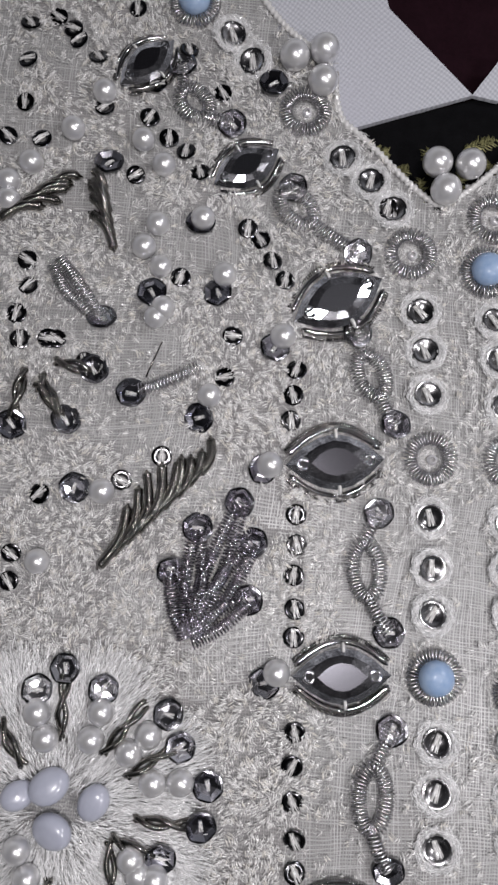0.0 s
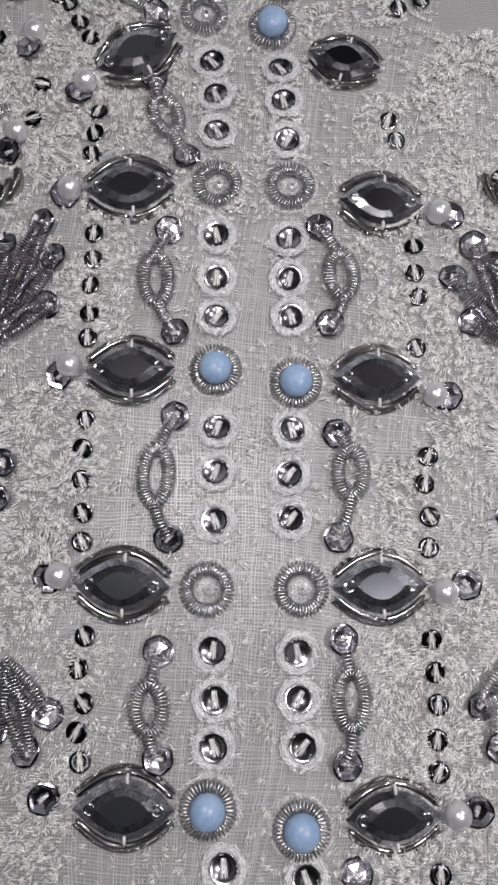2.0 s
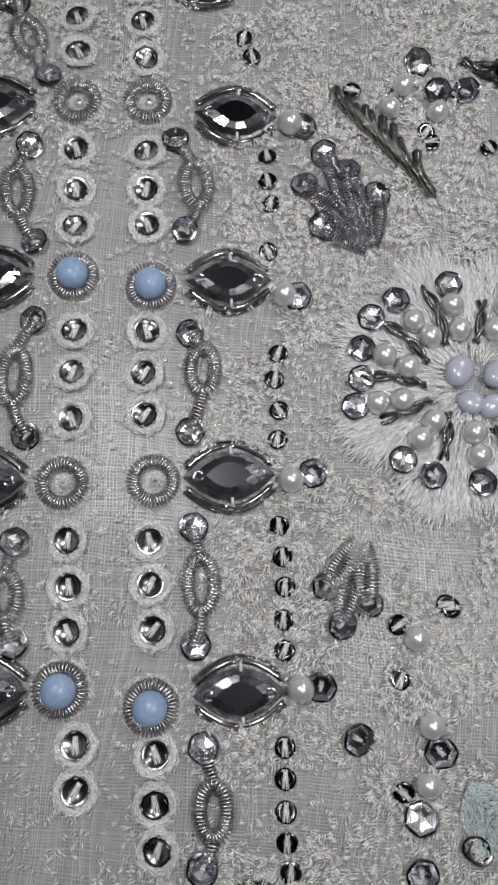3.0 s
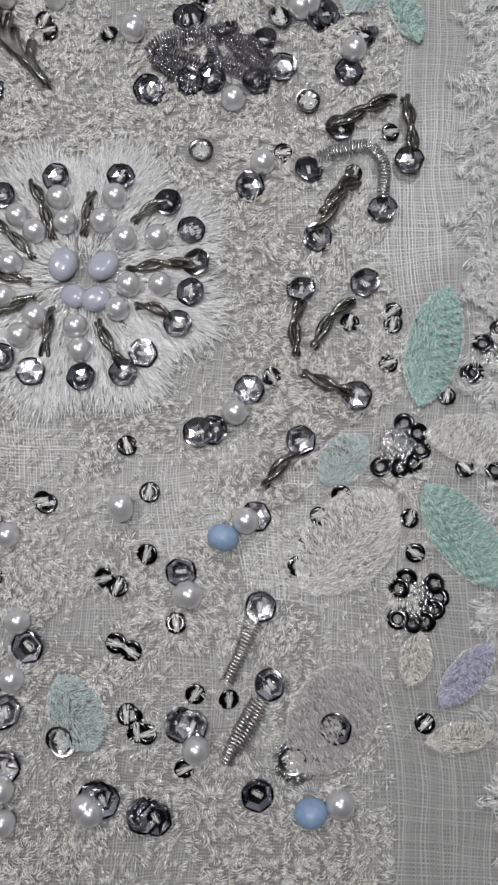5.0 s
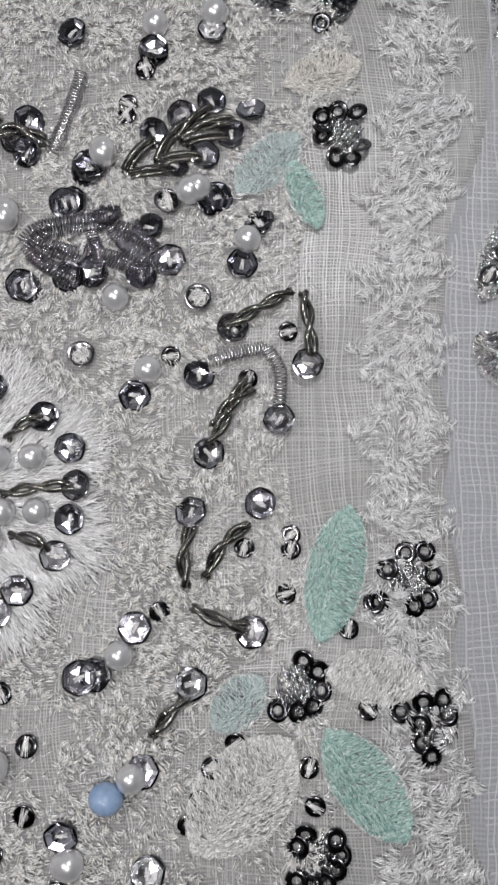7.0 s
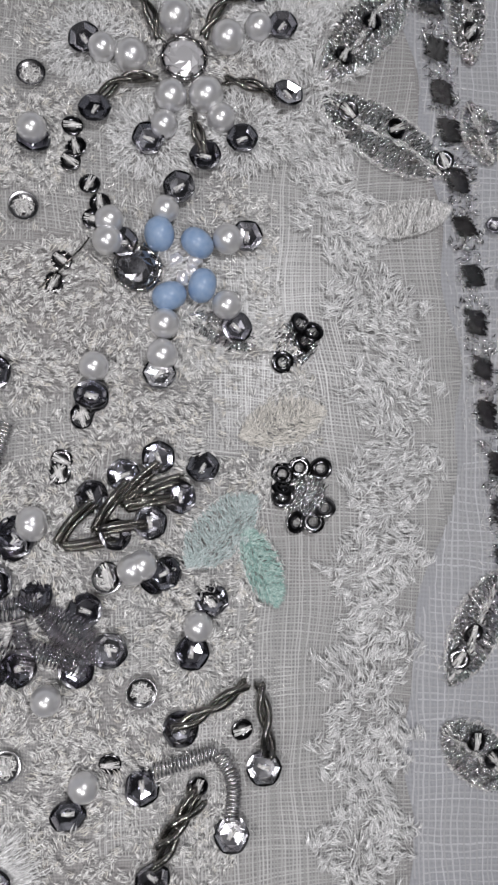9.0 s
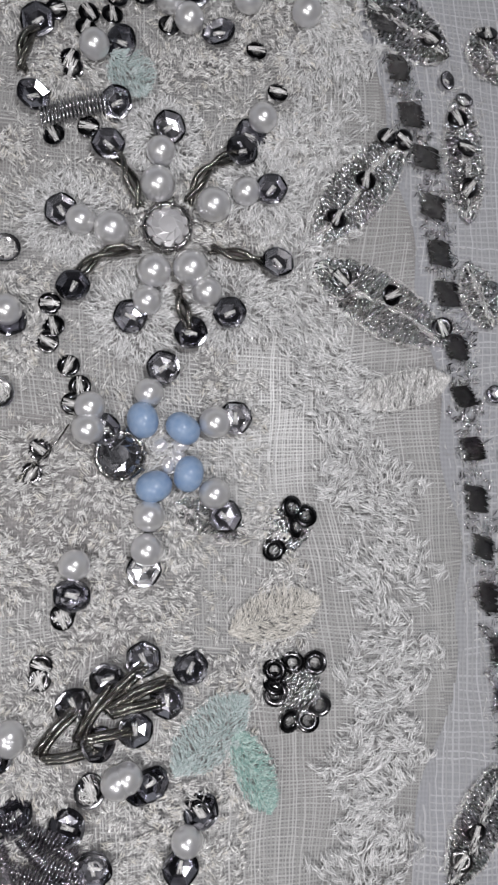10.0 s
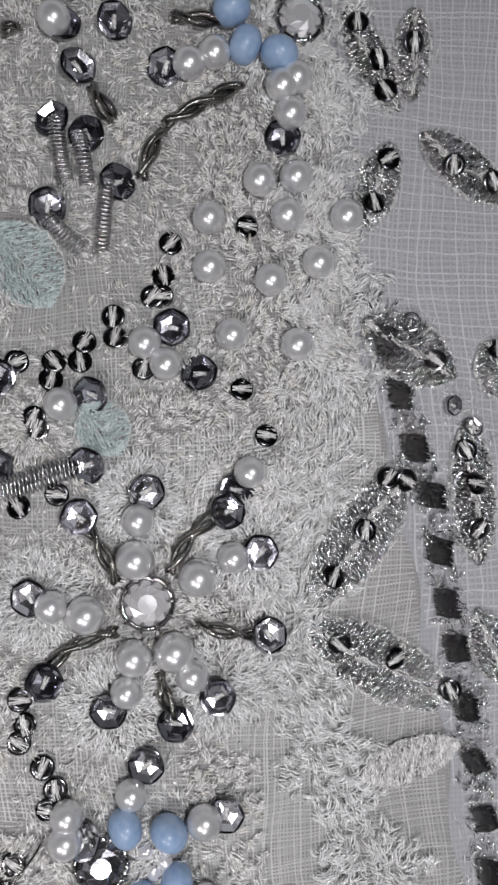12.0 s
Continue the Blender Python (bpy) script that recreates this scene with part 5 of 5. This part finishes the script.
thread_leaf(78.7, 172.6, 83.6, 163.1, 8, PALE_TEAL, 'faint teal stitched patch on lace', 5, 0.6)
thread_leaf(101.4, -34.7, 93.8, -42.1, 4.5, LILAC, 'lilac satin-stitched leaf on organza', 9, 0.6)
thread_leaf(76.2, -25.9, 89.6, -13.6, 11, SILK, 'leaf-shaped patch of white satin stitches on organza', 8, 0.4)
thread_leaf(95, -5.1, 107.6, -7.4, 6.5, SILK, 'leaf-shaped patch of white satin stitches on organza', 8, 1.2)
thread_leaf(95.7, 77.5, 106.8, 80.2, 6, WARM, 'ecru stitched leaf on organza', 7, 0.4)
# no leaf here: stitches added where a fold makes a shaded slit, white-rimmed
thread_leaf(114.5, 104.7, 126.5, 107, 4.5, SILK, 'leaf-shaped patch of white satin stitches on organza', 8, 1.3)
thread_leaf(91.9, -32.8, 89.9, -39.3, 4, WARM, 'ecru stitched leaf on organza', 6, 0.4)
thread_leaf(91.6, -46.7, 100.3, -46.1, 3.5, WARM, 'ecru stitched leaf on organza', 6, 0.4)

thread_leaf(74.6, -49.6, 84, -36.6, 11, MAUVE_THREAD, 'dull mauve stitched medallion round a cup sequin', 6, 1.1)
ring_flower(73.9, -48.6, ())
spike = holder('wire_leaf', 71.5, 65.3, 'leaf of dark coiled wires tipped with cup sequins', 'wire leaf')
bugle([(71.6, 65.3), (73.7, 68.3), (76.6, 70.5)], spike, 0.5, 0.9)
bugle([(a + 0.5, b - 0.6) for a, b in [(71.6, 65.3), (73.7, 68.3), (76.6, 70.5)]], spike, 0.38, 0.6)
bugle([(76.2, 66.4), (78.3, 70), (81.1, 72.7)], spike, 0.5, 0.9)
bugle([(a + 0.5, b - 0.6) for a, b in [(76.2, 66.4), (78.3, 70), (81.1, 72.7)]], spike, 0.38, 0.6)
bugle([(79.5, 69.8), (81.9, 72.6), (85.2, 74.9)], spike, 0.5, 0.9)
bugle([(a + 0.5, b - 0.6) for a, b in [(79.5, 69.8), (81.9, 72.6), (85.2, 74.9)]], spike, 0.38, 0.6)
bugle([(79.8, 69.6), (83.6, 71.8), (88, 72.8)], spike, 0.5, 0.9)
bugle([(a + 0.5, b - 0.6) for a, b in [(79.8, 69.6), (83.6, 71.8), (88, 72.8)]], spike, 0.38, 0.6)
bugle([(80, 69.4), (83.2, 70.1), (86.6, 70.2)], spike, 0.5, 0.9)
bugle([(a + 0.5, b - 0.6) for a, b in [(80, 69.4), (83.2, 70.1), (86.6, 70.2)]], spike, 0.38, 0.6)
bugle([(76.2, 66.8), (79.5, 67.2), (82.9, 67.3)], spike, 0.5, 0.9)
bugle([(a + 0.5, b - 0.6) for a, b in [(76.2, 66.8), (79.5, 67.2), (82.9, 67.3)]], spike, 0.38, 0.6)
bugle([(72.1, 65.2), (75.3, 65.2), (78.9, 65.8)], spike, 0.5, 0.9)
bugle([(a + 0.5, b - 0.6) for a, b in [(72.1, 65.2), (75.3, 65.2), (78.9, 65.8)]], spike, 0.38, 0.6)
cup(76.3, 71, 2.15, 24, spike, True)
cup(80.6, 73.4, 2.15, 24, spike, True)
cup(84.9, 75.2, 2.15, 24, spike, True)
cup(90.5, 73.5, 2.15, 24, spike, True)
cup(87.5, 70.1, 2.15, 24, spike, True)
cup(83.4, 67.2, 2.15, 24, spike, True)
cup(78.8, 65.9, 2.15, 24, spike, True)

# field round the white pearl flower
for va, vb in ((76, 81.6), (72.7, 74), (75.9, 114.3), (78.4, 106.5), (73.1, 98.3), (72.6, 74.1), (75.7, 80.8), (77.8, 61.4), (90.5, 56.5), (104.6, 151.6), (107, 145.9), (93.4, 154.9), (80.9, 149), (76.7, 116.2), (73, 75.7), (79.4, 108.6), (74.2, 101.2), (75.7, 81.3), (82.9, 154.5), (86.3, 156.3), (90.5, 158.8), (96.3, 163.2), (78.1, 140.4), (82.4, 141.4),):
    sequin(va, vb, 1.4)
for va, vb in ((69.2, 67.8), (71.4, 118.1), (80.1, 103.2), (69.2, 68.3), (81, 61.6), (96, 155.1), (93.8, 157.7), (83.8, 151.5), (103.9, 157.9), (77.6, 87.1), (104.5, 141.8), (108.9, 175.9), (113.3, 176.1), (102.5, 171.7), (111.8, 171.6), (119, 171.1), (102, 166), (115, 165.7), (109.1, 164), (111.5, 156.2), (86.9, 195.6), (101.9, 190), (105, 191.2), (112.7, 187.1),):
    pearl(va, vb, 1.95)
for va, vb in ((114.5, 188), (113.4, 183.7),):
    pearl(va, vb, 1.95)
for va, vb in ((65.6, 87), (58.5, 69.2), (66.7, 65.8), (71.4, 116.8), (66.9, 67), (83.7, 60.5), (76.9, 83.3), (99.9, 153.7), (97.1, 159.4), (87.4, 152.4), (77, 155.2), (75.8, 145.3), (86.2, 144.4), (77.1, 83.7), (102.7, 139.9), (88.9, 190.4), (85.8, 184.2), (84.3, 174.4), (89.5, 182.4), (92.2, 176.7), (87.7, 195.4), (99.3, 190.2), (112.4, 181.2), (93.6, 195.8),):
    cup(va, vb, 2.2, 26, None, True)
for va, vb in ((107.5, 196.3), (108.7, 191.9), (112.7, 190.8),):
    opal(va, vb, 2.3)
for va, vb in ((107.1, 170.8), (97.9, 169.3), (96.7, 165.5), (95.2, 163.2),):
    sequin(va, vb, 1.4)
coil([(76.6, 142.8), (80.6, 143.9), (84.6, 144.9)])
coil([(76.6, 142.1), (80.2, 142.7), (84.5, 144)])
coil([(66.6, 80.7), (64.8, 74.7), (61.9, 68.9)])
coil([(86.1, 184.4), (86.1, 180.8), (86.6, 176.8)])
coil([(88.5, 182.7), (88.8, 179.7), (88.9, 176.4)])
coil([(91.2, 177), (90.5, 172.4), (89.8, 168.5)])
coil([(84.2, 173), (85.6, 171), (87.8, 168.9)])
twist([(90.3, 188.3), (91.4, 185.6), (92.8, 183.9)])
twist([(95.1, 176.7), (96.6, 180.1), (98.4, 182.8)])
twist([(98.3, 183.2), (102.5, 184.9), (108.3, 187.9)])
twist([(100.2, 196.1), (103.4, 195.1), (106.7, 195.4)])
twist([(80.7, 194.4), (81.9, 194.6), (83.2, 195.1)])
twist([(74.7, 148.2), (75.2, 151.7), (77, 154.4)])

# silver trim at the panel's edge
lurex_leaf(110.6, 126, 123.1, 139.4, 6)
lurex_leaf(110, 122.9, 126.2, 112, 6.2)
lurex_leaf(132.1, 145.2, 131.6, 128.1, 4.2)
lurex_leaf(120.3, 158.7, 130.7, 150.8, 6)
lurex_leaf(121.8, 197, 127, 184.2, 3.6)
lurex_leaf(130.9, 196.9, 128.7, 185.5, 3.4)
lurex_leaf(121.6, 170.3, 125.8, 180, 4)
lurex_leaf(130, 181.2, 139.8, 172.3, 4.6)
lurex_leaf(120.8, 43.7, 129.6, 57.6, 5)
lurex_leaf(119.5, 38.4, 127.6, 30.4, 5.5)
lurex_leaf(131, 122.2, 133.2, 113.4, 4)
lurex_leaf(135.8, 155, 138.2, 147.4, 5)
for va, vb, vc in ((122.6, 156.1, -8), (123.8, 149.3, -2.95117), (125, 142.8, -2.54422), (126.5, 136.9, -7.15328), (126.8, 130.1, -12.5408), (127.1, 123.7, -13.7535), (127.7, 118.2, -9.67649), (128.2, 111.1, -4.05808), (128.6, 104.5, -2.06385), (129.1, 97.6, -5.52729), (128.9, 91, -11.2641), (129.2, 84.7, -13.9999), (129.3, 78.4, -11.2194), (130.2, 71.6, -8), (130.4, 65, -4), (130.3, 58.8, -9),):
    jet_patch(va, vb, vc)
for va, vb in ((113.2, 128.6), (117.6, 133.6), (113.2, 120.7), (119.7, 118.2), (126.1, 113.6), (131.1, 141.9), (131.9, 137.8), (131.7, 132.3), (121.1, 139.5), (123.3, 139), (128.4, 153.1), (136.6, 153.9), (123.3, 36.4), (124.2, 50), (122, 46.9), (125.4, 34), (133.3, 176.9), (138.2, 174.6), (122.7, 172.7), (125.1, 178), (129.8, 192.3), (122.9, 194.9), (125.1, 190.3), (125.6, 186.4),):
    sequin(va, vb, 1.4, 20, None, 'trim sequins').location.z += 0.7 * MM
for va, vb in ((126, 158), (130.3, 147.5), (130.6, 138.3), (132.5, 144.6), (133.6, 118.5), (132.8, 104.5), (133.4, 96.8)):
    cup(va, vb, 1.25, 22, None, False, 'trim cup sequins')
lurex_leaf(90.1, 93.5, 98.2, 89.1, 3.4)

# stray end of dark wire
tagged(put('loose_wire', tube('loose_wire', [(71.2, 97.4), (74.1, 99.6), (76.8, 102.3), (77.9, 104)], 0.12, STEEL, sides=6, lift=0.8), 0, 0, 0.9), 'thin loose end of dark wire on lace', 'wire')
tagged(put('loose_wire', tube('loose_wire', [(-55.3, 78.3), (-54.1, 80.8), (-53.1, 83.7)], 0.12, STEEL, sides=6, lift=0.8), 0, 0, 0.9), 'thin loose end of dark wire on lace', 'wire')
for va, vb in ((52.1, 72.9), (58.7, 73.8), (63.4, 61.2), (43.6, 69.4),):
    cup(va, vb, 2.2, 26, None, True)
for va, vb in ((43.2, 65.2), (37.9, 69.9), (-53.7, 94.6), (-54.2, 87.1),):
    pearl(va, vb, 1.7)
twist([(47.5, 74.9), (51.1, 72.2), (55, 74.8)])
twist([(52.9, 70.6), (56.7, 72.6), (61.3, 70.4)])
for va, vb in ((-77.2, 114.4), (-75, 119.8), (-70.8, 133.8), (-58.9, 135.7), (-64.1, 80.5), (-68.3, 83.7), (-72.8, 53.2), (-72.9, 49.4), (-45.6, 122.4), (-58.1, 108.9), (-55.4, 123.4), (76.4, 119), (80.6, 150.3), (78.2, 111.2), (79.3, 156.8), (90.5, 161.2), (87, 158.5), (83.4, 156.5),):
    sequin(va, vb, 1.4)
spray((-43.3, -4.5), ((-38.8, -16.1), (-36.4, -11.3), (-43.5, -13.6)), SILVER)
for va, vb in ((-46.3, -17.2), (-48.8, -18.3),):
    pearl(va, vb, 2.0)
for va, vb in ((-47.1, -22.2), (-36.3, -22),):
    cup(va, vb, 2.2, 26, None, True)

# ---------------------------------------------------------------- white embroidery between the beads
for ob in list(scene.objects):
    if ob.type == "MESH" and ob.data.name.split(".")[0] in ("sequin_ring", "sequin_dish", "hex_cup", "hex_cup_dark", "crystal", "coil_ring"):
        at = ob.location + (ob.parent.location if ob.parent else Vector())
        reach = {"crystal": 3.6, "coil_ring": 3.4, "sequin_dish": 2.8}.get(ob.data.name.split(".")[0], ob.scale.x * 0.95)
        sewn.append((at.x / MM, at.y / MM, reach))
gauze("body_threads", -84, 118, -66, 206, 0.42, 0.14, lambda x, y: (lace_cells(x, y)[0] < 0.4) & in_view(x, y) & (x < across(EDGE, y) - 5) & ~inside(NECK, x, y) | (np.abs(x + 11.5 - 0.02 * y) < 22) & (y < 96) & (y > -62) & ~inside(NECK, x, y), GAUZE, "fine white warp and weft threads of the lace ground")
stitch_field("silk_embroidery", 620000, lace_chance, SILK, (-84, 122, -66, 206), "dense white silk stitches covering the organza", (0.6, 1.5), (0.055, 0.10), 0.65)
stitch_field("ecru_embroidery", 90000, lace_chance, WARM, (-84, 122, -66, 206), "fine ecru stitches among white silk", (0.8, 1.7), (0.05, 0.09), 0.8)


stitch_field("lace_band", 105000, band_chance, FLOSS, (94, 134, -66, 206), "knotty white chain-stitched band on organza", (1.1, 2.5), (0.055, 0.095), 0.55, 7.0, 0.7)
stitch_field("lurex_strip", 26000, cord_chance, LUREX, (110, 136, 52, 206), "glittering silver strip under the black blocks", (0.7, 1.6), (0.05, 0.09), 0.9, 6.0, 0.35, 2)

# ---------------------------------------------------------------- couching threads round everything that is sewn on
spots = np.array([ob.location[:2] for ob in scene.objects if ob.parent is None and ob.type in ("MESH", "EMPTY") and "kind" not in ob and ob.location.length > 0.001]) / MM
count = 36
a = np.random.uniform(0, 2 * np.pi, (len(spots), count))
r = np.random.uniform(1.2, 3.6, (len(spots), count))
p = (spots[:, None] + np.stack([r * np.cos(a), r * np.sin(a)], -1)).reshape(-1, 2)
ok = ~inside(NECK, p[:, 0], p[:, 1])
p, a = p[ok], a.ravel()[ok]
me = fibres("couching", p, a + np.pi / 2 + np.random.normal(0, 0.7, len(a)), np.random.uniform(0.7, 1.7, len(a)), np.random.uniform(0.035, 0.065, len(a)), SILK, 0.05, 0.35)
tagged(put("couching_thread", me), "loose white couching stitches round beads and sequins", "embroidery", "", "stuff")
